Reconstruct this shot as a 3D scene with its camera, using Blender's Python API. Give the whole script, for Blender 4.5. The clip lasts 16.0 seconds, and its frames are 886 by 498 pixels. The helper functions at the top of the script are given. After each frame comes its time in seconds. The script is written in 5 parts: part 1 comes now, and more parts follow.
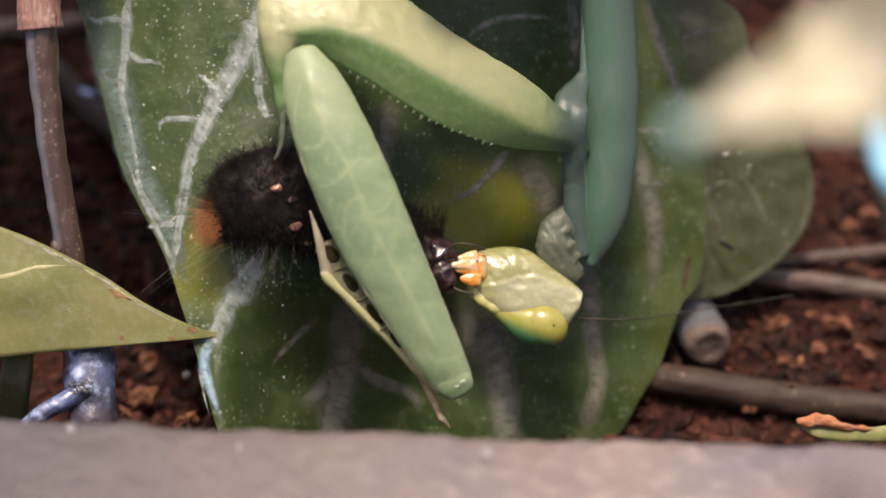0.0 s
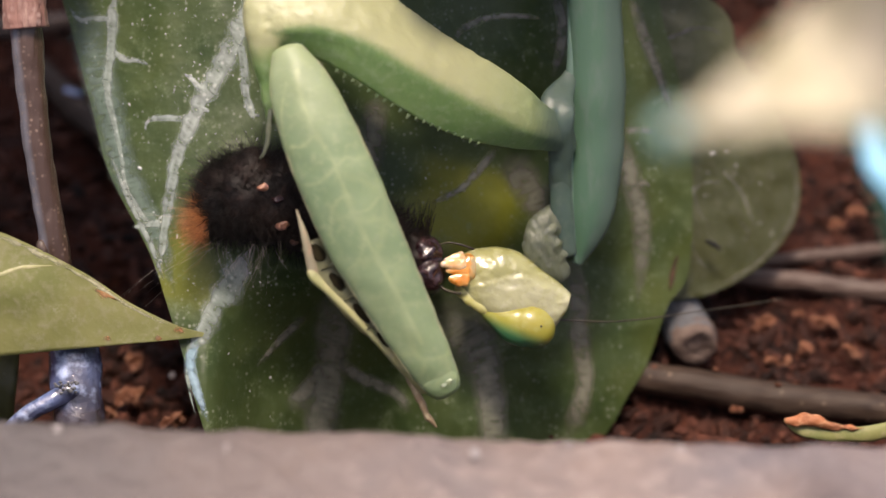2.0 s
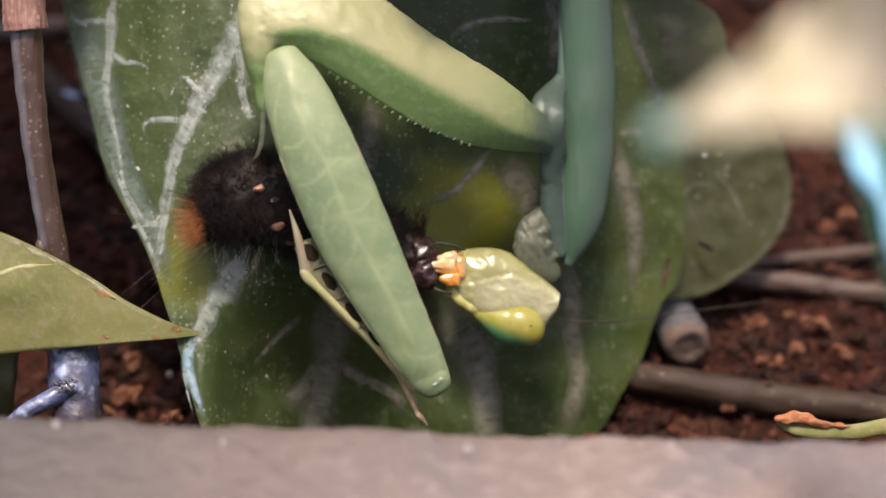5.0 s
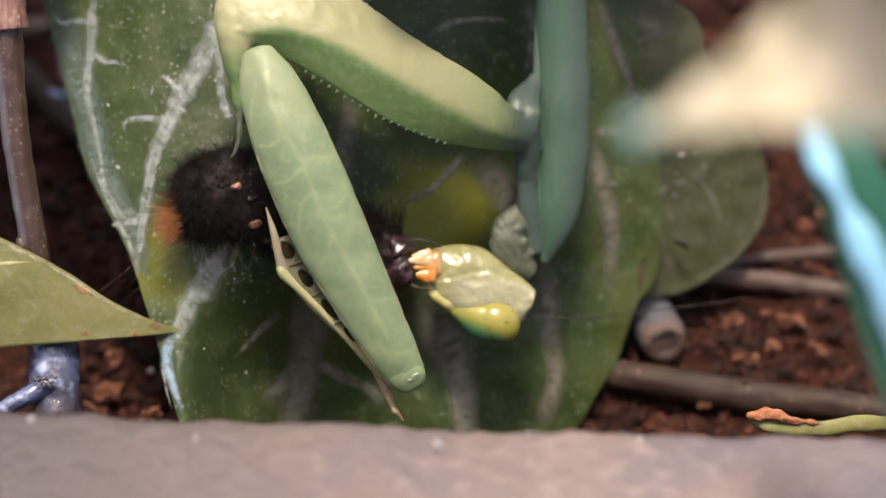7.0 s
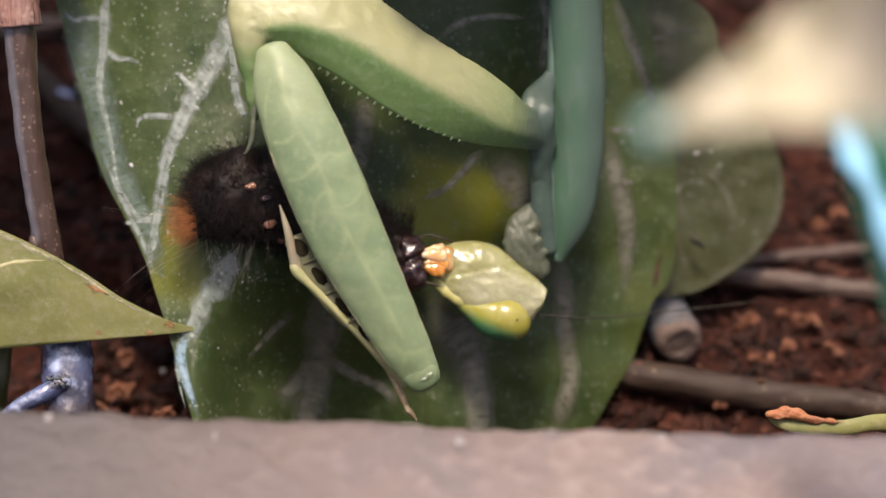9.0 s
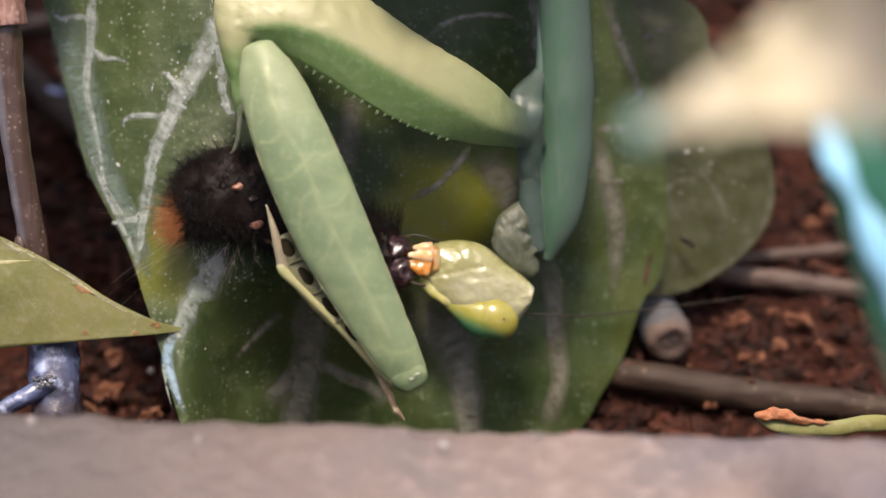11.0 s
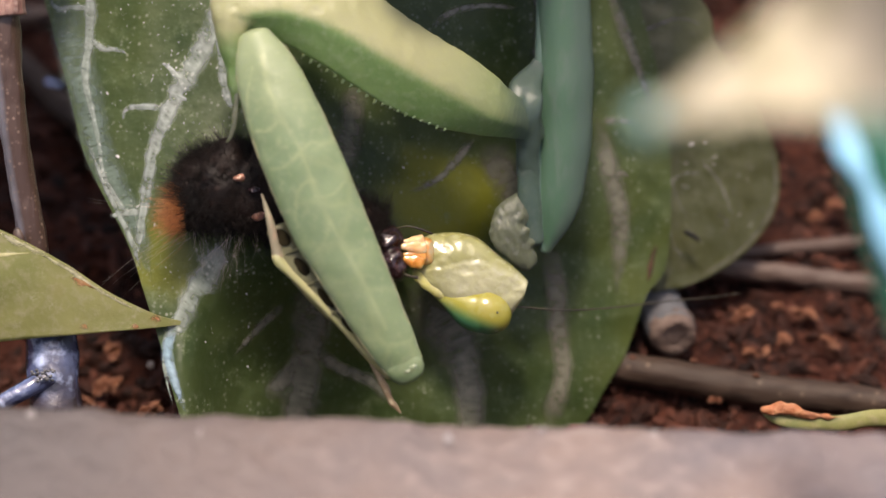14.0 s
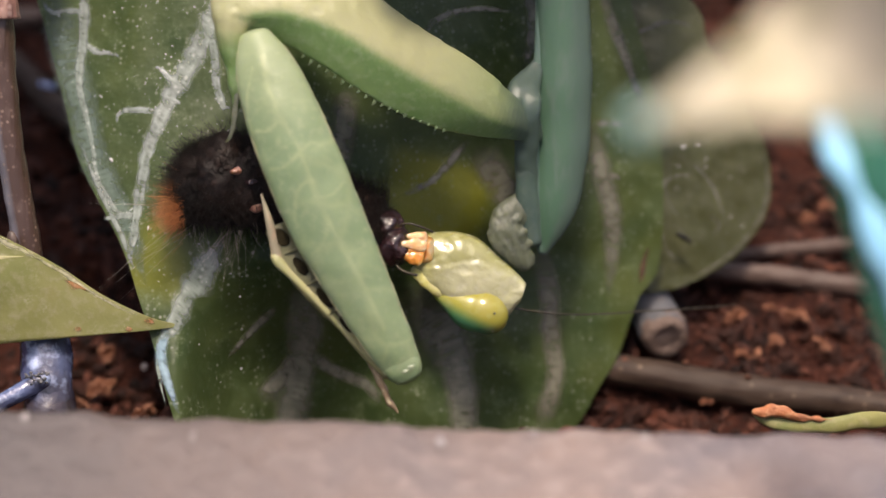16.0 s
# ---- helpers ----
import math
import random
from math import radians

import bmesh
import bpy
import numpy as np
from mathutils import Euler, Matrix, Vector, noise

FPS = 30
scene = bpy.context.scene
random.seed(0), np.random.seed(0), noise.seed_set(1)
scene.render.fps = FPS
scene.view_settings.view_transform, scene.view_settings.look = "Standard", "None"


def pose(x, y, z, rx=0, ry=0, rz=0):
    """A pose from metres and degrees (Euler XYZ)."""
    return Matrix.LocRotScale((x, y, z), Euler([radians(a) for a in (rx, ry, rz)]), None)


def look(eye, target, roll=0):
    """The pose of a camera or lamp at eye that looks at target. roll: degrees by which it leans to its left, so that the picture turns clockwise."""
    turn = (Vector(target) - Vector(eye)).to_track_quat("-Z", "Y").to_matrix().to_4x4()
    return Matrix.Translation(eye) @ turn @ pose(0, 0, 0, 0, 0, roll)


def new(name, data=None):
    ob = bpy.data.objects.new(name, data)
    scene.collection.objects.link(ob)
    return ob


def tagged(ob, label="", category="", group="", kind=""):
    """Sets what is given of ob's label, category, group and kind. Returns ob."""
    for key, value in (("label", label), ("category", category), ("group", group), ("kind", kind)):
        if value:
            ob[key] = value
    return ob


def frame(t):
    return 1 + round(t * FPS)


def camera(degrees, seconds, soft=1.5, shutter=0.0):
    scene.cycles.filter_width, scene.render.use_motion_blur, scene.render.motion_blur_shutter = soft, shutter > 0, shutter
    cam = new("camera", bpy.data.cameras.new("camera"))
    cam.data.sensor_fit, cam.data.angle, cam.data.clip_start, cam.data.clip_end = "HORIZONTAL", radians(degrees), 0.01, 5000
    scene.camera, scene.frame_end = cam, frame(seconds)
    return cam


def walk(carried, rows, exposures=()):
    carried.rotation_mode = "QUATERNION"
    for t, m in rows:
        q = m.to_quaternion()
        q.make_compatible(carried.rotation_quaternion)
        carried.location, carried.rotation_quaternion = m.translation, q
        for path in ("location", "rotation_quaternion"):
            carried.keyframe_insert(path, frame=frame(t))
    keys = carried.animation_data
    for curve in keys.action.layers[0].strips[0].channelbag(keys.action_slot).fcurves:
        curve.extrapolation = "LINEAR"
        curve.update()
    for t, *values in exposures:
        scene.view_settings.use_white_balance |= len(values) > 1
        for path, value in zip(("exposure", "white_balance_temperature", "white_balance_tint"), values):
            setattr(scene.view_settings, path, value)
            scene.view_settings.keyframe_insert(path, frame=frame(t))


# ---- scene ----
from mathutils import kdtree

cam = camera(20.0, 16.0, soft=1.5)
cam.data.dof.use_dof = True
cam.data.dof.focus_distance = 0.0962
cam.data.dof.aperture_fstop = 40.0

# the plane of the subject: x right, y up the leaf, z towards the lens; it stands at 45 degrees over the soil
STAGE = pose(0, 0, 0.0105, 45, 0, 0)


def eye(dx=0.0, dy=0.0, dz=0.0, rx=0.0, ry=0.0, rz=0.0):
    """The camera's pose, off its rest 96.4 mm before the subject, in millimetres and degrees."""
    return STAGE @ pose(dx / 1000, dy / 1000, 0.09641 + dz / 1000, rx, ry, rz)


PATH = [
    (0.0, eye(0.000, 0.000, 0.000, 0.000, 0.000, 0.000)),
    (0.5, eye(-0.653, -0.364, -0.605, 0.101, -0.196, -0.028)),
    (1.0, eye(-0.735, -0.314, -0.576, 0.036, -0.319, 0.042)),
    (1.5, eye(-0.192, 0.079, -0.551, -0.076, -0.278, 0.035)),
    (2.0, eye(-0.211, -0.022, -0.223, 0.006, -0.421, -0.049)),
    (2.5, eye(-0.466, -0.439, -0.154, 0.211, -0.475, -0.162)),
    (3.0, eye(-0.743, -0.140, 0.166, 0.114, -0.580, 0.065)),
    (3.5, eye(-0.944, -0.197, -0.350, 0.116, -0.695, 0.162)),
    (4.0, eye(-0.683, -0.027, -0.032, 0.109, -0.651, 0.087)),
    (6.5, eye(1.085, -1.077, 2.019, 0.468, -0.188, -0.047)),
    (7.0, eye(1.394, -0.579, 1.904, 0.279, -0.149, 0.065)),
    (7.5, eye(0.359, -0.879, 1.920, 0.442, -0.463, 0.060)),
    (8.0, eye(0.640, -0.852, 1.740, 0.433, -0.377, 0.051)),
    (8.5, eye(0.812, -0.915, 1.561, 0.447, -0.322, 0.019)),
    (9.0, eye(0.214, -0.967, 1.200, 0.467, -0.470, 0.044)),
    (11.5, eye(1.110, -0.507, 0.765, 0.186, -0.260, 0.023)),
    (12.0, eye(0.611, -0.733, 0.502, 0.269, -0.451, 0.023)),
    (12.5, eye(0.953, -0.293, 0.223, 0.086, -0.351, 0.081)),
    (13.0, eye(1.222, -0.321, 0.635, 0.066, -0.337, 0.052)),
    (13.5, eye(0.735, -0.717, 0.314, 0.170, -0.492, 0.044)),
    (14.0, eye(0.608, -0.763, -0.174, 0.190, -0.460, 0.055)),
    (14.5, eye(0.076, -0.681, 0.010, 0.154, -0.622, 0.036)),
    (15.0, eye(0.554, -0.967, -0.063, 0.266, -0.494, -0.076)),
    (15.5, eye(0.646, -0.377, -0.247, 0.058, -0.505, -0.011)),
    (16.0, eye(0.713, -0.487, 0.171, 0.091, -0.564, 0.034))]
EXPOSURES = [(0.0, 0.02, 6600, 15), (16.0, 0.02, 6600, 15)]
walk(cam, PATH, EXPOSURES)


# ---- light: a sun almost overhead, in a hazy sky, and the open sky ----
SUN_WAY = STAGE.to_3x3() @ Vector((-0.04, 0.79, 0.75)).normalized()
world = bpy.data.worlds.new("sky")
scene.world = world
world.use_nodes = True
wn = world.node_tree
sky = wn.nodes.new("ShaderNodeTexSky")
sky.sky_type, sky.sun_disc = "NISHITA", False
sky.air_density, sky.dust_density, sky.ozone_density = 1.0, 7.0, 0.2
sky.sun_elevation = math.asin(SUN_WAY.z)
sky.sun_rotation = math.atan2(SUN_WAY.x, SUN_WAY.y)
wn.links.new(sky.outputs["Color"], wn.nodes["Background"].inputs["Color"])
wn.nodes["Background"].inputs["Strength"].default_value = 0.15
sun = new("sun", bpy.data.lights.new("sun", "SUN"))
sun.data.energy, sun.data.angle, sun.data.color = 3.5, radians(8.0), (1.0, 0.88, 0.72)
sun.matrix_world = look(SUN_WAY, (0, 0, 0))


# ---- materials ----
def mat(name, c1, c2, c3=None, scale=500.0, fine=4000.0, rough=0.5, bump=0.4, depth=0.04, sss=0.0, coat=0.0, spec=0.5,
        speck=None, speck_scale=1500.0, speck_size=0.12, island=0.0, stretch=(1, 1, 1), translucent=None, pigment=None, end_grey=None, net=None, net_scale=900.0, fade=False, grit=None, skin=None):
    """A surface of two or three colours mixed by coarse and fine noise, with relief (depth in millimetres) and specks."""
    m = bpy.data.materials.new(name)
    m.use_nodes = True
    nt = m.node_tree
    n, link = nt.nodes, nt.links.new
    b = n["Principled BSDF"]
    co = n.new("ShaderNodeTexCoord")
    mp = n.new("ShaderNodeMapping")
    mp.inputs["Scale"].default_value = stretch
    link(co.outputs["Object"], mp.inputs["Vector"])

    def grain(s, detail=4.0):
        t = n.new("ShaderNodeTexNoise")
        t.inputs["Scale"].default_value, t.inputs["Detail"].default_value = s, detail
        link(mp.outputs["Vector"], t.inputs["Vector"])
        return t

    def mix(fac, a, c):
        x = n.new("ShaderNodeMix")
        x.data_type = "RGBA"
        link(fac, x.inputs["Factor"])
        for sock, value in ((x.inputs["A"], a), (x.inputs["B"], c)):
            if isinstance(value, tuple):
                sock.default_value = (*value, 1)
            else:
                link(value, sock)
        return x.outputs["Result"]

    def ramp(fac, lo, hi):
        r = n.new("ShaderNodeMapRange")
        r.inputs["From Min"].default_value, r.inputs["From Max"].default_value = lo, hi
        link(fac, r.inputs["Value"])
        return r.outputs["Result"]

    big, small = grain(scale), grain(fine, 6.0)
    col = mix(ramp(big.outputs["Fac"], 0.36, 0.64), c1, c2)
    if c3:
        col = mix(ramp(small.outputs["Fac"], 0.5, 0.75), col, c3)
    # darker grey towards the left end, bluish grey towards the right
    if end_grey:
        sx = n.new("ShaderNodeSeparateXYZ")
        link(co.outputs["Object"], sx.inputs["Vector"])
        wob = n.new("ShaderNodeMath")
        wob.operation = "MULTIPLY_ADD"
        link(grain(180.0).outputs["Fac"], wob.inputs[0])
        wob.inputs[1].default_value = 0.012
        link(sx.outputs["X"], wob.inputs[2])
        col = mix(ramp(wob.outputs[0], 0.014, -0.008), col, end_grey)
        col = mix(ramp(wob.outputs[0], 0.015, 0.025), col, (1.2 * end_grey[0], 1.35 * end_grey[1], 1.65 * end_grey[2]))
    if island:
        g = n.new("ShaderNodeNewGeometry")
        h = n.new("ShaderNodeHueSaturation")
        v = n.new("ShaderNodeMapRange")
        v.inputs["To Min"].default_value, v.inputs["To Max"].default_value = 1 - island, 1 + island
        link(g.outputs["Random Per Island"], v.inputs["Value"])
        link(v.outputs["Result"], h.inputs["Value"])
        link(col, h.inputs["Color"])
        col = h.outputs["Color"]
    if pigment:
        at = n.new("ShaderNodeAttribute")
        at.attribute_name = "pigment"
        col = mix(at.outputs["Fac"], col, pigment)
    if skin:
        at = n.new("ShaderNodeAttribute")
        at.attribute_name = "skin"
        col = mix(at.outputs["Fac"], col, skin)
    if net:
        warp = n.new("ShaderNodeVectorMath")
        warp.operation = "MULTIPLY_ADD"
        link(grain(net_scale * 0.8).outputs["Color"], warp.inputs[0])
        warp.inputs[1].default_value = (0.7 / net_scale,) * 3
        link(mp.outputs["Vector"], warp.inputs[2])
        cell = n.new("ShaderNodeTexVoronoi")
        cell.feature = "DISTANCE_TO_EDGE"
        cell.inputs["Scale"].default_value = net_scale
        link(warp.outputs[0], cell.inputs["Vector"])
        dim = n.new("ShaderNodeMath")
        dim.operation = "MULTIPLY"
        link(ramp(cell.outputs["Distance"], 0.13, 0.0), dim.inputs[0])
        link(ramp(grain(net_scale * 0.5).outputs["Fac"], 0.4, 0.75), dim.inputs[1])
        col = mix(dim.outputs[0], col, net)
    if speck:
        vo = n.new("ShaderNodeTexVoronoi")
        vo.inputs["Scale"].default_value = speck_scale
        link(co.outputs["Object"], vo.inputs["Vector"])
        gate = ramp(grain(speck_scale * 0.16, 2.0).outputs["Fac"], 0.38, 0.62)
        one = n.new("ShaderNodeSeparateColor")
        link(vo.outputs["Color"], one.inputs["Color"])
        pick = n.new("ShaderNodeMath")
        pick.operation = "MULTIPLY"
        link(ramp(one.outputs["Red"], 0.25, 0.9), pick.inputs[0])
        link(ramp(vo.outputs["Distance"], speck_size * 1.3, speck_size * 0.4), pick.inputs[1])
        s1 = pick.outputs[0]
        mu = n.new("ShaderNodeMath")
        mu.operation = "MULTIPLY"
        link(s1, mu.inputs[0])
        link(gate, mu.inputs[1])
        col = mix(mu.outputs[0], col, speck)
    if grit:
        # crusty patches of fine pale scurf
        patch = ramp(grain(1300.0, 5.0).outputs["Fac"], 0.55, 0.75)
        crust = ramp(grain(9000.0, 3.0).outputs["Fac"], 0.46, 0.62)
        both = n.new("ShaderNodeMath")
        both.operation = "MULTIPLY"
        link(patch, both.inputs[0])
        link(crust, both.inputs[1])
        col = mix(both.outputs[0], col, grit)
    link(col, b.inputs["Base Color"])
    rr = n.new("ShaderNodeMapRange")
    rr.inputs["To Min"].default_value, rr.inputs["To Max"].default_value = max(rough - 0.12, 0.03), min(rough + 0.12, 1)
    link(small.outputs["Fac"], rr.inputs["Value"])
    link(rr.outputs["Result"], b.inputs["Roughness"])
    b.inputs["Specular IOR Level"].default_value = spec
    if sss:
        b.inputs["Subsurface Weight"].default_value = sss
        b.inputs["Subsurface Radius"].default_value = (1.0, 1.0, 0.4)
        b.inputs["Subsurface Scale"].default_value = 0.0006
    if coat:
        b.inputs["Coat Weight"].default_value, b.inputs["Coat Roughness"].default_value = coat, 0.12
    bp = n.new("ShaderNodeBump")
    bp.inputs["Strength"].default_value, bp.inputs["Distance"].default_value = bump, depth / 1000
    hs = n.new("ShaderNodeMath")
    hs.operation = "ADD"
    link(big.outputs["Fac"], hs.inputs[0])
    link(small.outputs["Fac"], hs.inputs[1])
    link(hs.outputs[0], bp.inputs["Height"])
    link(bp.outputs["Normal"], b.inputs["Normal"])
    if translucent:
        tr = n.new("ShaderNodeBsdfTranslucent")
        tr.inputs["Color"].default_value = (*translucent, 1)
        ms = n.new("ShaderNodeMixShader")
        ms.inputs["Fac"].default_value = 0.3
        link(b.outputs["BSDF"], ms.inputs[1])
        link(tr.outputs["BSDF"], ms.inputs[2])
        link(ms.outputs["Shader"], n["Material Output"].inputs["Surface"])
    if fade:
        # thins out towards the margins of what carries it
        at = n.new("ShaderNodeAttribute")
        at.attribute_name = "pigment"
        cover = n.new("ShaderNodeMath")
        cover.operation = "MULTIPLY"
        link(at.outputs["Fac"], cover.inputs[0])
        link(ramp(small.outputs["Fac"], 0.05, 0.42), cover.inputs[1])
        clear = n.new("ShaderNodeBsdfTransparent")
        ms = n.new("ShaderNodeMixShader")
        link(cover.outputs[0], ms.inputs["Fac"])
        link(clear.outputs["BSDF"], ms.inputs[1])
        link(b.outputs["BSDF"], ms.inputs[2])
        link(ms.outputs["Shader"], n["Material Output"].inputs["Surface"])
    return m


LEAF = mat("leaf_green", (0.048, 0.079, 0.024), (0.082, 0.112, 0.036), (0.092, 0.130, 0.050), 420, 2600, 0.40, 0.45, 0.10,
           speck=(0.40, 0.44, 0.31), speck_scale=4200, speck_size=0.28, coat=0.1, translucent=(0.16, 0.26, 0.03), pigment=(0.25, 0.255, 0.022), grit=(0.215, 0.27, 0.135))
LEAF_VEIN = mat("leaf_vein", (0.27, 0.32, 0.28), (0.33, 0.37, 0.34), None, 600, 5000, 0.40, 0.7, 0.06, speck=(0.75, 0.76, 0.72), speck_scale=3000,
                speck_size=0.24, fade=True)
ROUND_LEAF = mat("round_leaf", (0.085, 0.092, 0.036), (0.115, 0.118, 0.052), (0.13, 0.13, 0.075), 300, 2400, 0.4, 0.7, 0.12,
                 speck=(0.4, 0.43, 0.3), speck_scale=1800, speck_size=0.15, coat=0.3, translucent=(0.16, 0.22, 0.04), grit=(0.18, 0.18, 0.10))
OLIVE_LEAF = mat("olive_leaf", (0.215, 0.23, 0.074), (0.285, 0.28, 0.105), (0.34, 0.32, 0.18), 300, 3200, 0.5, 0.45, 0.06,
                 speck=(0.30, 0.16, 0.06), speck_scale=420, speck_size=0.14, translucent=(0.22, 0.28, 0.05), grit=(0.40, 0.385, 0.24))
YELLOW_LEAF = mat("yellowing_leaf", (0.27, 0.26, 0.09), (0.18, 0.20, 0.07), (0.33, 0.29, 0.15), 500, 2500, 0.5, 0.6, 0.08)
WITHER = mat("withered_rim", (0.42, 0.15, 0.06), (0.26, 0.10, 0.05), (0.52, 0.27, 0.14), 900, 3500, 0.6, 1.0, 0.15)
SCAR = mat("leaf_scar", (0.055, 0.028, 0.014), (0.11, 0.055, 0.025), None, 2000, 6000, 0.7)
DUSTY = mat("dusty_rim", (0.36, 0.35, 0.20), (0.42, 0.40, 0.27), None, 900, 2500, 0.6, 0.6, 0.05, fade=True)
RUST = mat("rust_spot", (0.30, 0.14, 0.05), (0.22, 0.13, 0.06), (0.42, 0.30, 0.18), 2000, 3000, 0.7, fade=True)
# bright and dull tones paint the sun's glare and the shaded patches
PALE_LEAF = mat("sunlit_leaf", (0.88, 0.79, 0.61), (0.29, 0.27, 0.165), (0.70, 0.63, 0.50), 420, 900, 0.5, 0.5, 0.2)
# two tones of one vein: paler FAINT where shade falls, DIM where sun does
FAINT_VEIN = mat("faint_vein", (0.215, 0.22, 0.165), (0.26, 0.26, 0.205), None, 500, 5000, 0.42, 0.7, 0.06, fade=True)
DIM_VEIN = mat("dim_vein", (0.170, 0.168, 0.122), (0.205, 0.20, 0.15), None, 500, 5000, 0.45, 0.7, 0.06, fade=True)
# pale tone painting hazy sky reflected in the big leaf's rim
RIM_HAZE = mat("painted_rim_haze", (0.12, 0.165, 0.125), (0.15, 0.20, 0.165), None, 400, 5000, 0.4, 0.7, 0.06, coat=0.2, fade=True)
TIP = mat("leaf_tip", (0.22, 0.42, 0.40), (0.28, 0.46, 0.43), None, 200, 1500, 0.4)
# the same reflected sky, painted brighter and bluer
RIM_SHEEN = mat("painted_rim_sheen", (0.27, 0.41, 0.50), (0.36, 0.48, 0.56), None, 400, 5000, 0.30, 0.7, 0.06, coat=0.5, fade=True)
# shade of the near leaf's lower rim, put into the colour
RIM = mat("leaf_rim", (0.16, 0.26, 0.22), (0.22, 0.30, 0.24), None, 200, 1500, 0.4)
BLADE = mat("grass_blade", (0.02, 0.13, 0.075), (0.035, 0.17, 0.10), None, 200, 2500, 0.22, 0.3, 0.05, spec=0.9, coat=0.6)
# sky-blue highlight of the glossy blade, given as a colour
BLADE_GLINT = mat("painted_blade_glint", (0.30, 0.66, 0.92), (0.52, 0.84, 1.0), None, 250, 1800, 0.2, 0.4, 0.05, coat=0.6)
SOIL = mat("soil", (0.008, 0.0035, 0.0028), (0.048, 0.0150, 0.0095), (0.092, 0.031, 0.019), 300, 2600, 0.9, 1.0, 0.35, spec=0.15)
CRUMB = mat("soil_crumb", (0.014, 0.0055, 0.0042), (0.055, 0.0185, 0.0115), (0.11, 0.040, 0.024), 500, 3000, 0.8, 1.0, 0.2, island=0.8, spec=0.25)
CHIP = mat("bark_chip", (0.20, 0.072, 0.032), (0.10, 0.036, 0.020), (0.34, 0.16, 0.09), 900, 3500, 0.65, 1.0, 0.25)
STICK = mat("dead_stick", (0.040, 0.025, 0.018), (0.062, 0.040, 0.028), (0.024, 0.014, 0.011), 700, 3500, 0.6, 0.8, 0.10, spec=0.3,
            speck=(0.5, 0.37, 0.27), speck_scale=1700, speck_size=0.16, stretch=(0.25, 1, 1))
TWIG = mat("pale_twig", (0.080, 0.050, 0.040), (0.125, 0.082, 0.065), (0.06, 0.035, 0.028), 700, 3500, 0.6, 0.8, 0.12, stretch=(0.25, 1, 1))
STEM = mat("brown_stem", (0.050, 0.030, 0.024), (0.080, 0.046, 0.034), (0.13, 0.085, 0.06), 900, 4500, 0.42, 0.8, 0.08,
           spec=0.6, stretch=(1, 0.3, 1), speck=(0.42, 0.30, 0.22), speck_scale=2600, speck_size=0.3)
# bluish-grey base stands in for sky reflected on the left; pigment is brown bark
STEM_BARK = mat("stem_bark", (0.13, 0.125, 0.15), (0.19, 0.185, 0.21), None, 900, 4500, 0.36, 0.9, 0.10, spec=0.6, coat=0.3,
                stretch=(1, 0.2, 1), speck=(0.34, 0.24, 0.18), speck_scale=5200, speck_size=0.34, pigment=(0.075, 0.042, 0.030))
COLLAR = mat("stem_collar", (0.30, 0.155, 0.125), (0.20, 0.10, 0.085), (0.46, 0.30, 0.25), 1200, 4500, 0.6, 1.0, 0.14, stretch=(1, 0.25, 1), speck=(0.6, 0.45, 0.4), speck_scale=3200, speck_size=0.35)
# blue standing in for sky glints on the dark twig
TWIG_GLINT = mat("painted_twig_glint", (0.30, 0.40, 0.75), (0.45, 0.55, 0.85), None, 900, 2500, 0.1, 0.6, 0.08, spec=1.0, coat=1.0)
# bluish tones paint the reflected sky; the pigment is the brown below
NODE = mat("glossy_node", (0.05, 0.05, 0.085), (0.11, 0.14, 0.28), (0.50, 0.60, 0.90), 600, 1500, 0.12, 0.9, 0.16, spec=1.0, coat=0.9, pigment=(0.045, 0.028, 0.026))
GRAIN = mat("pale_grain", (0.8, 0.8, 0.76), (0.6, 0.62, 0.6), None, 900, 4000, 0.25, coat=0.5)
STUB = mat("pale_stub", (0.095, 0.10, 0.112), (0.13, 0.13, 0.14), (0.085, 0.072, 0.068), 700, 3500, 0.55, 0.7, 0.12)
STUB_END = mat("stub_end", (0.19, 0.135, 0.11), (0.11, 0.072, 0.056), None, 1100, 5000, 0.7, 0.9, 0.15)
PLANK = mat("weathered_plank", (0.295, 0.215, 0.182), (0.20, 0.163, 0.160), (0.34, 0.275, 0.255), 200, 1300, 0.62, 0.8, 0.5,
            stretch=(0.8, 1, 1), end_grey=(0.098, 0.086, 0.088))
SPLINTER = mat("pale_splinter", (0.36, 0.33, 0.33), (0.26, 0.23, 0.23), None, 900, 4000, 0.6)
MANTIS = mat("mantis_green", (0.20, 0.30, 0.145), (0.245, 0.34, 0.18), (0.29, 0.37, 0.20), 420, 3500, 0.42, 0.35, 0.03, sss=0.25)
COXA = mat("coxa_green_and_cream", (0.135, 0.235, 0.075), (0.175, 0.275, 0.10), (0.22, 0.31, 0.15), 700, 3000, 0.42, 0.5, 0.05, sss=0.3, pigment=(0.365, 0.37, 0.20), skin=(0.066, 0.100, 0.082))
MANTIS_LINE = mat("mantis_line", (0.168, 0.245, 0.132), (0.215, 0.285, 0.157), (0.25, 0.31, 0.18), 330, 3600, 0.45, 0.4, 0.03, sss=0.25, pigment=(0.36, 0.40, 0.225), net=(0.275, 0.335, 0.185), net_scale=620)
MANTIS_EDGE = mat("mantis_edge", (0.36, 0.38, 0.22), (0.30, 0.29, 0.17), None, 900, 3600, 0.45, 0.4, 0.03, sss=0.2)
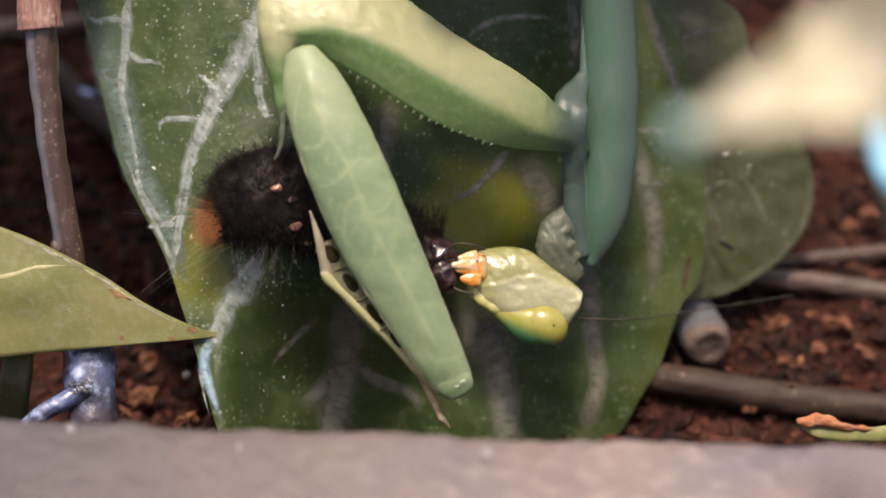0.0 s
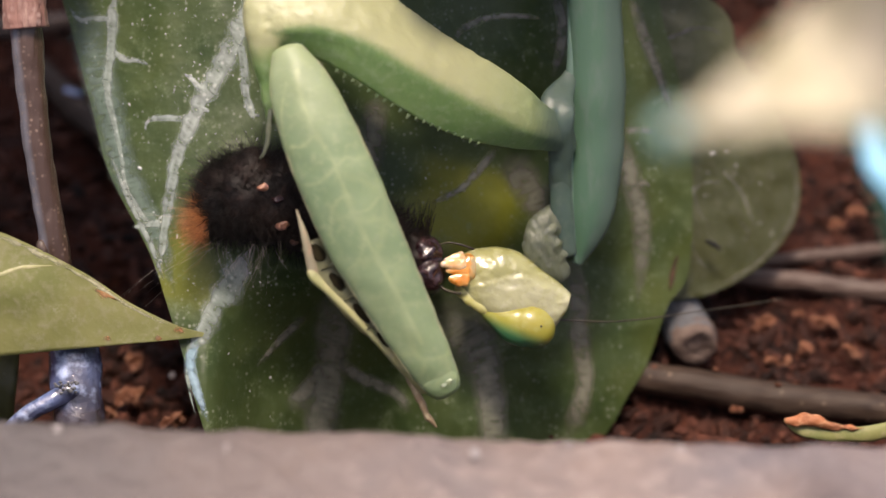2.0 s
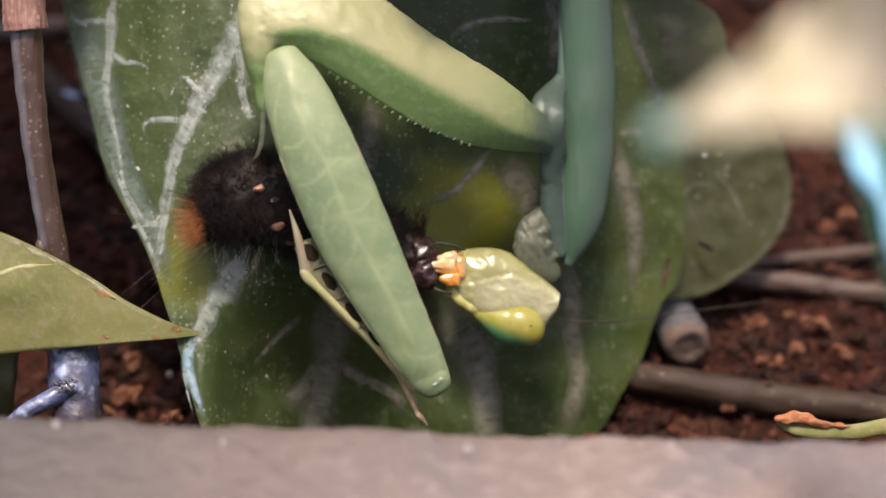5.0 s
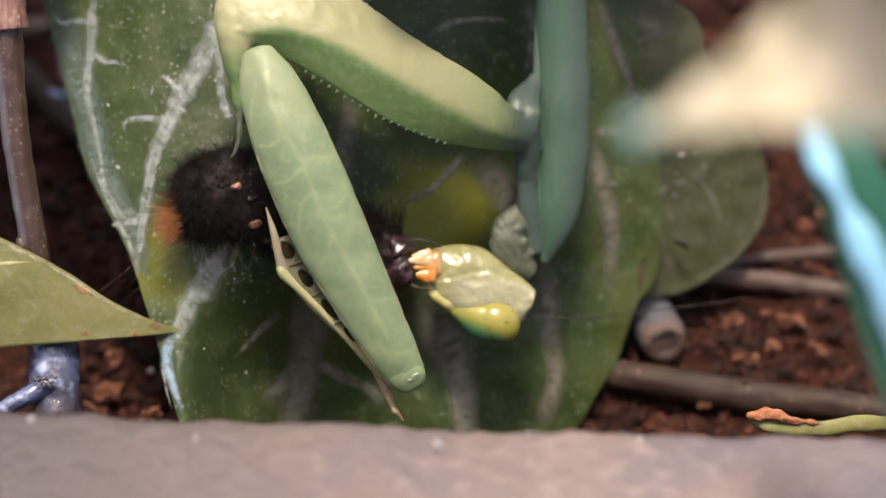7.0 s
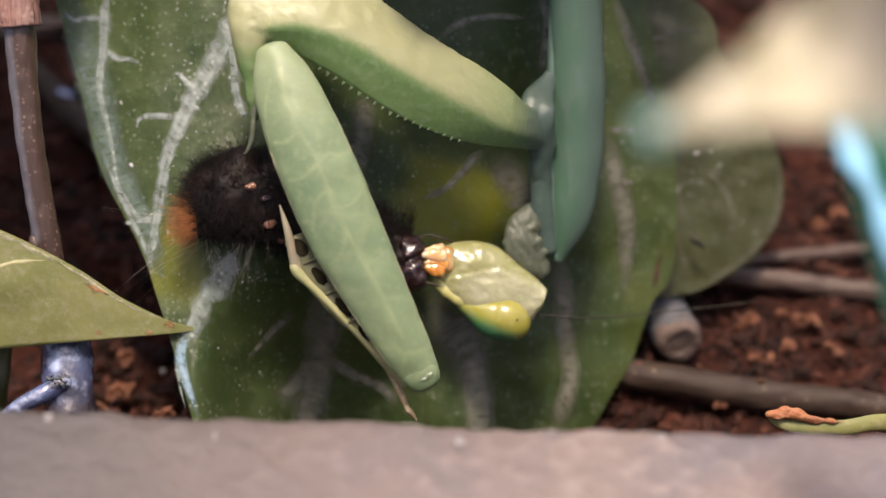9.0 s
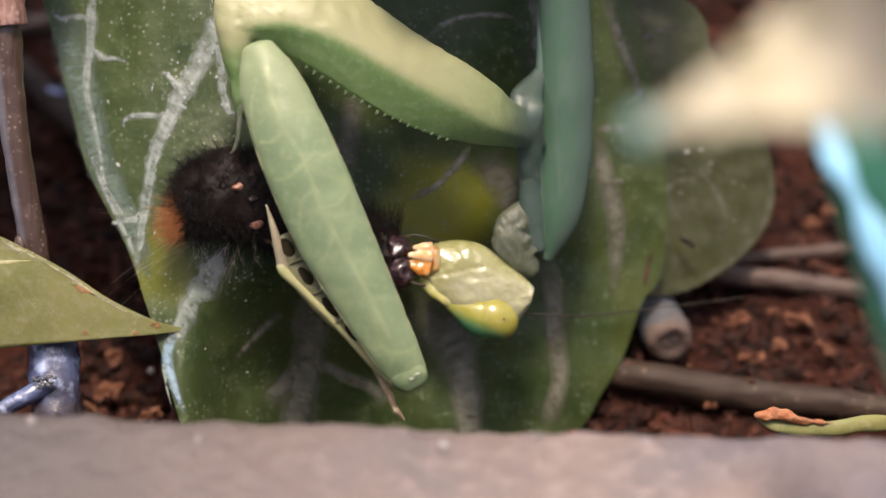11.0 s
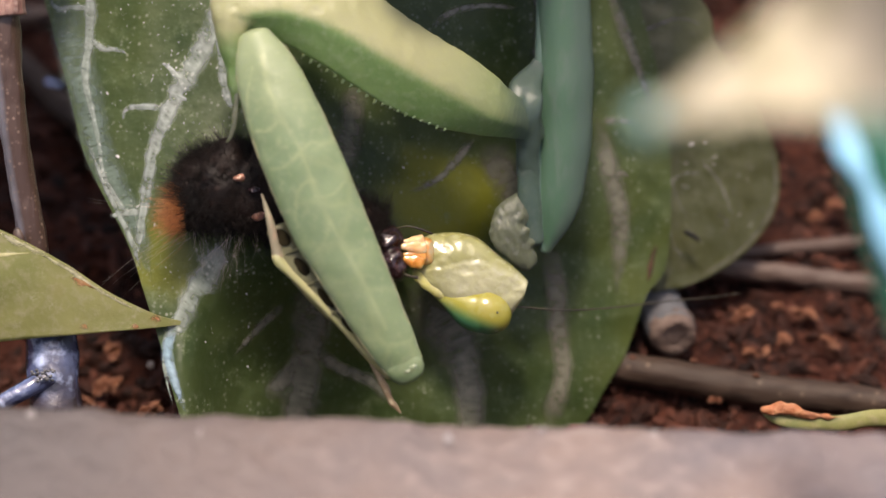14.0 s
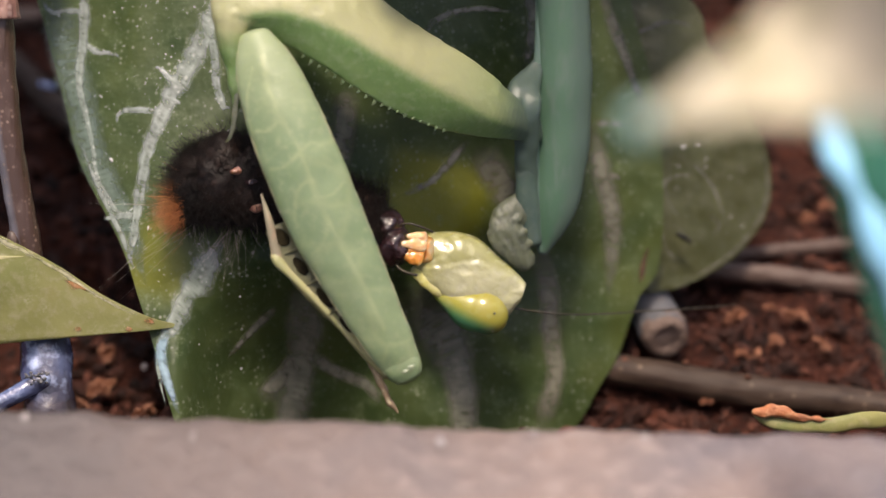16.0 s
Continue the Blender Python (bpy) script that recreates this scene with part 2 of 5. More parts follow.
# the pigment greys the thorax's right flank, painting its shaded side
MANTIS_TEAL = mat("mantis_blue_green", (0.062, 0.128, 0.078), (0.085, 0.150, 0.105), (0.10, 0.150, 0.12), 300, 2500, 0.40, 0.4, 0.05,
                  sss=0.15, stretch=(1, 0.3, 1), pigment=(0.074, 0.114, 0.090))
MANTIS_RIM = mat("mantis_rim", (0.10, 0.175, 0.13), (0.13, 0.20, 0.16), None, 500, 3000, 0.36, 0.3, 0.04, sss=0.2)
MEMBRANE = mat("pale_membrane", (0.165, 0.185, 0.130), (0.120, 0.140, 0.098), (0.21, 0.22, 0.165), 1600, 4000, 0.42, 0.5, 0.04, sss=0.4, translucent=(0.18, 0.20, 0.12))
KNEE = mat("knee_pale", (0.24, 0.31, 0.18), (0.36, 0.41, 0.29), None, 2600, 4500, 0.25, 0.8, 0.06, sss=0.3, coat=0.5)
PLATE = mat("side_plate", (0.055, 0.093, 0.075), (0.080, 0.115, 0.096), (0.10, 0.135, 0.115), 900, 2600, 0.5, 0.5, 0.06, sss=0.3)
FACE = mat("mantis_face", (0.30, 0.30, 0.125), (0.35, 0.345, 0.155), (0.38, 0.37, 0.20), 700, 2300, 0.26, 0.6, 0.06, sss=0.5, coat=0.6, pigment=(0.41, 0.405, 0.25))
CHEEK = mat("yellow_cheek", (0.58, 0.55, 0.20), (0.46, 0.44, 0.13), (0.62, 0.6, 0.34), 900, 3000, 0.3, 0.5, 0.05, sss=0.4)
EYE = mat("compound_eye", (0.33, 0.335, 0.05), (0.36, 0.325, 0.065), (0.40, 0.39, 0.13), 500, 2500, 0.22, 0.3, 0.02, sss=0.4, coat=0.6, pigment=(0.06, 0.21, 0.10))
BLACK = mat("black_dot", (0.01, 0.01, 0.01), (0.02, 0.018, 0.015), None, 900, 4000, 0.3)
ORANGE = mat("orange_mouthparts", (0.82, 0.30, 0.05), (0.82, 0.38, 0.10), (0.90, 0.55, 0.22), 1500, 3500, 0.16, 0.6, 0.08, sss=0.4, coat=1.0)
MOUTH = mat("mouth_skin", (0.42, 0.37, 0.17), (0.48, 0.40, 0.20), (0.52, 0.42, 0.24), 700, 2300, 0.2, 0.6, 0.06, sss=0.5, coat=0.9, pigment=(0.80, 0.34, 0.09))
PEACH = mat("peach_mouthparts", (0.86, 0.46, 0.20), (0.92, 0.64, 0.38), (0.95, 0.78, 0.58), 1500, 3500, 0.16, 0.6, 0.08, sss=0.4, coat=1.0)
TIBIA = mat("tibia_yellow", (0.42, 0.40, 0.19), (0.34, 0.35, 0.17), (0.5, 0.46, 0.27), 700, 4000, 0.38, 0.4, 0.03, sss=0.2)
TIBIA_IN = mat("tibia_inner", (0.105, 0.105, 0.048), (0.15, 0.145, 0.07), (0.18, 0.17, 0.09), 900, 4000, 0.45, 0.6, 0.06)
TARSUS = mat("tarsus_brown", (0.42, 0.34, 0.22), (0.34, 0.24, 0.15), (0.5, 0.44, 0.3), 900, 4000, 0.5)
# near-black colour standing in for the shade in small hollows
HOLLOW_SHADE = mat("hollow_shade", (0.010, 0.008, 0.004), (0.026, 0.021, 0.009), None, 1500, 5000, 0.8, spec=0.1)
CLAW = mat("pale_claw", (0.30, 0.27, 0.18), (0.24, 0.21, 0.145), (0.34, 0.25, 0.17), 1100, 4000, 0.4)
FUR = mat("caterpillar_black", (0.006, 0.0042, 0.004), (0.014, 0.0078, 0.006), (0.024, 0.012, 0.009), 700, 2600, 0.55, 0.8, 0.10, spec=0.2)
FLESH = mat("caterpillar_flesh", (0.032, 0.014, 0.017), (0.020, 0.010, 0.011), (0.075, 0.038, 0.038), 900, 1900, 0.1, 0.8, 0.25, coat=0.9)
WART = mat("pink_wart", (0.42, 0.21, 0.15), (0.20, 0.09, 0.065), None, 1500, 5000, 0.3, sss=0.3, coat=0.4)
BRISTLE = mat("black_bristle", (0.005, 0.004, 0.0036), (0.013, 0.008, 0.0062), None, 900, 4000, 0.45, spec=0.25, island=0.6)
GINGER = mat("ginger_hair", (0.46, 0.15, 0.04), (0.56, 0.25, 0.09), None, 900, 4000, 0.5, island=0.4)
WHITE_HAIR = mat("white_hair", (0.42, 0.36, 0.30), (0.55, 0.5, 0.43), None, 900, 4000, 0.5)
ANTENNA = mat("antenna_dark", (0.03, 0.025, 0.018), (0.06, 0.05, 0.03), None, 900, 4000, 0.5)


# ---- building helpers; all lengths below are millimetres in the stage's space ----
BASES = {}


def thing(name, base, label="", category="", group="", kind=""):
    ob = new(name)
    ob.empty_display_size = 0.002
    ob.matrix_world = STAGE @ Matrix.Translation(Vector(base) / 1000)
    BASES[ob] = Vector(base)
    return tagged(ob, label, category, group, kind)


def part(name, bm, material, parent, label="", at=None, smooth=True):
    """One mesh under a thing or a part; at: its own origin, for a part that moves on its thing."""
    origin = Vector(at) if at else BASES[parent]
    me = bpy.data.meshes.new(name)
    for v in bm.verts:
        v.co = (v.co - origin) / 1000
    bmesh.ops.recalc_face_normals(bm, faces=bm.faces)
    bm.to_mesh(me)
    bm.free()
    me.polygons.foreach_set("use_smooth", [smooth] * len(me.polygons))
    for one in (material if isinstance(material, (list, tuple)) else [material]):
        me.materials.append(one)
    ob = new(name, me)
    ob.parent = parent
    ob.matrix_local = Matrix.Translation((origin - BASES[parent]) / 1000)
    BASES[ob] = origin
    return tagged(ob, label)


def spline(pts, n):
    """n points and values along a smooth curve through pts (tuples of any length)."""
    p = [np.array(q, float) for q in pts]
    p = [2 * p[0] - p[1], *p, 2 * p[-1] - p[-2]]
    out = []
    for i in range(n):
        s = i / (n - 1) * (len(pts) - 1)
        k = min(int(s), len(pts) - 2)
        u = s - k
        a, b, c, d = p[k:k + 4]
        out.append(0.5 * (2 * b + (c - a) * u + (2 * a - 5 * b + 4 * c - d) * u * u + (3 * b - a - 3 * c + d) * u ** 3))
    return out


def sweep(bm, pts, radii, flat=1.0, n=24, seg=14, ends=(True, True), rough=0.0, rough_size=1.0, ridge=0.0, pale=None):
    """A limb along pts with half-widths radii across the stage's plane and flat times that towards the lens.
    ends: rounded off; ridge: how sharp an edge its front carries; pale: angles over which a one-sided light or shade
    pigment fades in."""
    rows = spline([(*p, r) for p, r in zip(pts, radii)], n)
    cs = [Vector(r[:3]) for r in rows]
    rs = [max(float(r[3]), 0.004) for r in rows]
    tan = [(cs[min(i + 1, n - 1)] - cs[max(i - 1, 0)]).normalized() for i in range(n)]
    ring = [(cs[i], tan[i], rs[i]) for i in range(n)]
    for end, i, s in ((0, 0, -1), (1, n - 1, 1)):
        if ends[end]:
            extra = [(cs[i] + s * tan[i] * rs[i] * flat * math.sin(a), tan[i], rs[i] * math.cos(a)) for a in (0.45, 0.85, 1.2, 1.45)]
            ring = extra[::-1] + ring if end == 0 else ring + extra
    loops = []
    lay = bm.verts.layers.float.new("pigment") if pale else None
    for c, t, r in ring:
        side = t.cross(Vector((0, 0, 1)))
        side = side.normalized() if side.length > 1e-4 else Vector((1, 0, 0))
        up = side.cross(t).normalized()
        loop = []
        for k in range(seg):
            a = 2 * math.pi * k / seg
            f = flat * (1 + ridge * max(0.0, math.sin(a)) ** 6)
            q = c + side * (r * math.cos(a)) + up * (r * f * math.sin(a))
            if rough:
                q += (q - c).normalized() * noise.noise(q / rough_size) * rough
            w = bm.verts.new(q)
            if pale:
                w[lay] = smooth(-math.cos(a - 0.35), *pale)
            loop.append(w)
        loops.append(loop)
    for A, B in zip(loops, loops[1:]):
        for k in range(seg):
            bm.faces.new((A[k], A[(k + 1) % seg], B[(k + 1) % seg], B[k]))
    bm.faces.new(loops[0])
    bm.faces.new(loops[-1])
    return bm


def limb(*args, **kw):
    return sweep(bmesh.new(), *args, **kw)


def ball(bm, c, rx, ry, rz, turn=0.0, rough=0.0, size=1.0, u=20, v=12):
    """An ellipsoid, turned by degrees in the stage's plane, with an uneven skin."""
    r = Matrix.Rotation(radians(turn), 3, "Z")
    got = bmesh.ops.create_uvsphere(bm, u_segments=u, v_segments=v, radius=1.0)["verts"]
    for w in got:
        q = r @ Vector((w.co.x * rx, w.co.y * ry, w.co.z * rz)) + Vector(c)
        w.co = q + w.co * noise.noise(q / size) * rough
    return bm


def lump(*args, **kw):
    return ball(bmesh.new(), *args, **kw)


def fuse(bm, voxel=0.06, rounds=6, folds=0.0):
    """The overlapping solids of bm as one skin without seams; its pigment goes over to the new skin."""
    tree = kdtree.KDTree(len(bm.verts))
    tone = {name: [] for name in ("pigment", "skin")}
    for name in tone:
        old = bm.verts.layers.float.get(name)
        tone[name] = [v[old] if old else 0.0 for v in bm.verts]
    for i, v in enumerate(bm.verts):
        tree.insert(v.co, i)
    tree.balance()
    bmesh.ops.recalc_face_normals(bm, faces=bm.faces)
    me = bpy.data.meshes.new("skin")
    bm.to_mesh(me)
    bm.free()
    ob = new("skin", me)
    mod = ob.modifiers.new("skin", "REMESH")
    mod.mode, mod.voxel_size = "VOXEL", voxel
    done = bpy.data.meshes.new_from_object(ob.evaluated_get(bpy.context.evaluated_depsgraph_get()))
    out = bmesh.new()
    out.from_mesh(done)
    bpy.data.objects.remove(ob)
    bpy.data.meshes.remove(me)
    bpy.data.meshes.remove(done)
    for _ in range(rounds):
        bmesh.ops.smooth_vert(out, verts=out.verts, factor=0.5, use_axis_x=True, use_axis_y=True, use_axis_z=True)
    if folds:
        out.normal_update()
        for v, n in [(v, v.normal.copy()) for v in out.verts]:
            q = v.co
            v.co = q + n * folds * (noise.noise(Vector((q.x * 4.5 + 2 * q.y, q.y * 1.8, 3))) + 0.6 * noise.noise(Vector((q.x * 9, q.y * 5, 8))))
    for name, values in tone.items():
        lay = out.verts.layers.float.get(name) or out.verts.layers.float.new(name)
        for v in out.verts:
            near = tree.find_n(v.co, 5)
            v[lay] = sum(values[i] for _, i, _ in near) / max(1, len(near))
    return out


def hairs(bm, roots, r=0.012, steps=3, droop=0.0):
    """Thin tapered hairs; roots: place, way with length, and bend."""
    for p, d, bend in roots:
        side = d.cross(Vector((0.3, 0.5, 0.8))).normalized()
        up = side.cross(d).normalized()
        last = None
        for i in range(steps):
            s = i / steps
            c = p + d * s + bend * s * s
            rr = r * (1 - 0.75 * s)
            loop = [bm.verts.new(c + (side * math.cos(a) + up * math.sin(a)) * rr) for a in (0, 2.094, 4.189)]
            if last:
                for k in range(3):
                    bm.faces.new((last[k], last[(k + 1) % 3], loop[(k + 1) % 3], loop[k]))
            last = loop
        tip = bm.verts.new(p + d + bend)
        for k in range(3):
            bm.faces.new((last[k], last[(k + 1) % 3], tip))
    return bm


def edge(rows, y):
    """x at height y along a smooth edge given as (y, x) from the top down."""
    ys, xs = [r[0] for r in rows][::-1], [r[1] for r in rows][::-1]
    return float(np.interp(y, ys, xs))


def sheet(left, right, top, bottom, height, nu=60, nv=90, thick=0.22):
    """A leaf between two edges, on the surface height(x, y), with a thickness."""
    bm = bmesh.new()
    L = [(r[0], r[1]) for r in spline(left, 120)]
    R = [(r[0], r[1]) for r in spline(right, 120)]
    front, back = [], []
    for j in range(nv + 1):
        y = top + (bottom - top) * j / nv
        a, b = edge(L, y), edge(R, y)
        rowf, rowb = [], []
        for i in range(nu + 1):
            u = 0.5 - 0.5 * math.cos(math.pi * i / nu)
            x = a + (b - a) * u
            z = height(x, y)
            rowf.append(bm.verts.new((x, y, z)))
            rowb.append(bm.verts.new((x, y, z - thick * (0.25 + 0.75 * min(1.0, 8 * u * (1 - u))))))
        front.append(rowf)
        back.append(rowb)
    for g, flip in ((front, False), (back, True)):
        for j in range(nv):
            for i in range(nu):
                q = (g[j][i], g[j + 1][i], g[j + 1][i + 1], g[j][i + 1])
                bm.faces.new(q[::-1] if flip else q)
    rim = [(j, 0) for j in range(nv + 1)] + [(nv, i) for i in range(1, nu + 1)] + [(j, nu) for j in range(nv - 1, -1, -1)] + [(0, i) for i in range(nu - 1, 0, -1)]
    for (a, b), (c, d) in zip(rim, rim[1:] + rim[:1]):
        bm.faces.new((front[a][b], back[a][b], back[c][d], front[c][d]))
    return bm


def ribbon(bm, pts, widths, height, lift=0.022, ragged=0.26, profile=(0.0, 0.5, 0.95, 0.8, 0.95, 0.5, 0.0)):
    """A ragged raised vein over the surface height(x, y)."""
    length = sum(math.dist(p[:2], q[:2]) for p, q in zip(pts, pts[1:]))
    n = max(8, int(length / 0.08))
    rows = spline([(p[0], p[1], w) for p, w in zip(pts, widths)], n)
    last, lay = None, bm.verts.layers.float.get("pigment") or bm.verts.layers.float.new("pigment")
    for i, (x, y, w) in enumerate(rows):
        x2, y2, _ = rows[min(i + 1, n - 1)]
        x1, y1, _ = rows[max(i - 1, 0)]
        t = Vector((x2 - x1, y2 - y1)).normalized()
        s = Vector((-t.y, t.x))
        fade = min(1.0, 0.25 + 6 * min(i, n - 1 - i) / n)
        loop = []
        for k, f in enumerate((-1.2, -0.85, -0.5, 0, 0.5, 0.85, 1.2)):
            jag = 1 + ragged * 2.2 * noise.noise(Vector((x * 2.1 + 7 * (k > 3), y * 2.1, w * 9))) + 0.4 * ragged * noise.noise(Vector((x * 5, y * 5 + 3 * k, 1)))
            q = Vector((x, y)) + s * (f * w * fade * (jag if abs(f) > 0.7 else 1))
            z = height(q.x, q.y) + lift * (0.25, 0.6, 0.9, 1.1, 0.9, 0.6, 0.25)[k]
            p = bm.verts.new((q.x, q.y, z))
            p[lay] = profile[k] * min(1.0, 0.1 + (4 if profile[1] < 0.48 else 9) * min(i, n - 1 - i) / n) * min(1.0, max(0.35, 0.85 + 0.7 * noise.noise(Vector((q.x * 2.5, q.y * 2.5, 3))) + 0.5 * noise.noise(Vector((q.x * 8, q.y * 8, 6)))))
            loop.append(p)
        if last:
            for k in range(6):
                bm.faces.new((last[k], loop[k], loop[k + 1], last[k + 1]))
        last = loop
    return bm


def smooth(x, a, b):
    t = min(max((x - a) / (b - a), 0.0), 1.0)
    return t * t * (3 - 2 * t)


# ---- ground, board ----
def ground_height(x, y):
    """Height of the soil over the level, in the world's millimetres."""
    return (1.1 * noise.noise(Vector((x / 7, y / 7, 3))) + 0.85 * noise.noise(Vector((x / 2.6, y / 2.6, 9)))
            + 0.22 * noise.noise(Vector((x / 0.9, y / 0.9, 5))) - 0.35)


def world_mesh(name, verts, faces, material, smooth_on=True):
    me = bpy.data.meshes.new(name)
    me.from_pydata([(a / 1000, b / 1000, c / 1000) for a, b, c in verts], [], faces)
    me.polygons.foreach_set("use_smooth", [smooth_on] * len(me.polygons))
    me.materials.append(material)
    return new(name, me)


def build_ground():
    # one sheet: fine under the view, coarse out to the horizon
    def steps(lo, hi, d, far):
        inner = list(np.arange(lo, hi + 1e-6, d))
        out = [40, 120, 400, 2000, 20000, far]
        return [lo - o for o in out[::-1]] + inner + [hi + o for o in out]
    xs, ys = steps(-34, 40, 0.42, 4e5), steps(-12, 56, 0.42, 4e5)
    verts = []
    for y in ys:
        for x in xs:
            near = -36 < x < 42 and -14 < y < 58
            verts.append((x, y, ground_height(x, y) if near else -0.35))
    w = len(xs)
    faces = [(j * w + i, j * w + i + 1, (j + 1) * w + i + 1, (j + 1) * w + i) for j in range(len(ys) - 1) for i in range(w - 1)]
    ob = world_mesh("ground", verts, faces, SOIL)
    tagged(ob, "dark reddish-brown garden soil with bark crumbs", "ground", kind="structure")
    # crumbs of soil and bark
    rnd = random.Random(4)
    unit = bmesh.new()
    bmesh.ops.create_icosphere(unit, subdivisions=1, radius=1.0)
    base = [v.co.copy() for v in unit.verts]
    tris = [[v.index for v in f.verts] for f in unit.faces]
    unit.free()
    verts, faces = [], []
    for k in range(22000):
        x, y = rnd.uniform(-30, 34), rnd.uniform(-8, 44)
        s = rnd.choice((0.05, 0.06, 0.08, 0.10, 0.13, 0.17, 0.22, 0.30, 0.40)) * rnd.uniform(0.7, 1.3)
        long = rnd.choice((1, 1, 1.4, 2.0, 3.0, 5.0))
        rot = Euler((rnd.uniform(-0.5, 0.5), rnd.uniform(-0.5, 0.5), rnd.uniform(0, 6.28))).to_matrix()
        z = ground_height(x, y) + s * 0.25
        i0 = len(verts)
        for b in base:
            q = rot @ Vector((b.x * s * long ** 0.7, b.y * s / long ** 0.3, b.z * s * 0.7)) * (1 + 0.35 * noise.noise(b * 1.7 + Vector((k, 0, 0))))
            verts.append((x + q.x, y + q.y, z + q.z))
        faces += [[i0 + i for i in t] for t in tris]
    ob = world_mesh("soil_crumbs", verts, faces, CRUMB, False)
    tagged(ob, "loose reddish-brown crumbs of soil and bark", "soil", kind="stuff")


def build_board():
    # weathered board along the bed's edge, its far edge worn
    board = tagged(new("plank"), "weathered pinkish-grey wooden plank edging the soil bed", "plank")
    board.matrix_world = pose(0, -0.01300, 0.0152, 0, 0, -2.5)
    bm = bmesh.new()
    xs = np.concatenate([[-400, -200, -90], np.arange(-40, 40.1, 0.4), [90, 200, 400]])
    prof = [(0.0, -16.0), (0.0, -2.0), (-0.05, -0.7), (-0.35, -0.12), (-0.9, 0.0), (-2.0, 0.0), (-3.2, 0), (-4.5, 0), (-6, 0), (-8, 0), (-11, 0), (-15, 0), (-22, 0), (-38, 0), (-40, -1.2), (-40, -16)]
    rows = []
    for x in xs:
        row = []
        for k, (y, z) in enumerate(prof):
            q = Vector((x, y, z))
            d = 0.16 * noise.noise(Vector((x / 1.3, y / 0.7, 2))) + 0.30 * noise.noise(Vector((x / 6, y / 1.5, 7))) if 1 < k < 13 else 0
            e = 0.22 * noise.noise(Vector((x / 1.1, k * 0.4, 11))) if 0 < k < 5 else 0
            row.append(bm.verts.new((x / 1000, (y + e) / 1000, (z + d) / 1000)))
        rows.append(row)
    m = len(prof)
    for A, B in zip(rows, rows[1:]):
        for k in range(m):
            bm.faces.new((A[k], A[(k + 1) % m], B[(k + 1) % m], B[k]))
    bm.faces.new(rows[0])
    bm.faces.new(rows[-1])
    bmesh.ops.recalc_face_normals(bm, faces=bm.faces)
    me = bpy.data.meshes.new("board_body")
    bm.to_mesh(me)
    bm.free()
    me.polygons.foreach_set("use_smooth", [True] * len(me.polygons))
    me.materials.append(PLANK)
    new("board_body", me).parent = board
    # pale raised splinters along its worn edge
    rnd = random.Random(9)
    for x in (-12.4, -6.7, -2.6, 1.5, 4.6, 8.3, 12.4, 14.7):
        bm = bmesh.new()
        got = bmesh.ops.create_icosphere(bm, subdivisions=2, radius=1.0)["verts"]
        sx, sy, sz = rnd.uniform(0.07, 0.22), rnd.uniform(0.12, 0.38), rnd.uniform(0.015, 0.035)
        for v in got:
            k = 1 + 0.8 * noise.noise(v.co * 1.6 + Vector((x, 0, 0)))
            v.co = Vector((v.co.x * sx * k, v.co.y * sy * k, v.co.z * sz * k)) / 1000
        me = bpy.data.meshes.new("splinter")
        bm.to_mesh(me)
        bm.free()
        me.polygons.foreach_set("use_smooth", [True] * len(me.polygons))
        me.materials.append(SPLINTER)
        ob = new("splinter", me)
        ob.parent = board
        ob.location = (x / 1000, rnd.uniform(-1.3, -0.6) / 1000, -0.00001)
        tagged(ob, "pale raised wood splinter")


# ---- plants ----
def leaf_height(x, y):
    """The big leaf's surface: turned away to the right, hollow below, with a rolled rim on its left."""
    z = -3.8 - 0.40 * max(x, -7.0) + (0.11 - 0.22 * smooth(-x, 4.0, 7.0)) * y
    if x < -7.0:
        z -= 0.10 * (-7.0 - x) ** 1.5
    hollow = smooth(-y, 0.6, 6.0) * smooth(x + 0.06 * y, -9.1, -6.9) * (1 if x < -3.6 else math.exp(-((x + 3.6) / 3.4) ** 2))
    z -= 3.0 * hollow
    z += 0.30 * noise.noise(Vector((x / 3.6, y / 3.6, 2))) + 0.08 * noise.noise(Vector((x / 1.1, y / 1.1, 6)))
    if y > 10.4:
        # wavy folds added out of view above, to shade the blade below
        z += (10.4 - 0.5 * min(x, 2.0)) * smooth(y, 10.4, 14.0) * (1 - 0.7 * smooth(y, 17, 24)) * (math.exp(-((x - 2.0) / 4.0) ** 6) + math.exp(-((x - 10.6) / 2.3) ** 6))
    if x > 8.5:
        z += 0.10 * (x - 8.5) ** 2
    return z


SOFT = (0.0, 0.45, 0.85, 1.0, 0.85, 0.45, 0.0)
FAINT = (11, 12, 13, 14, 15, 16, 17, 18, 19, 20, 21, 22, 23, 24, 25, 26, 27)


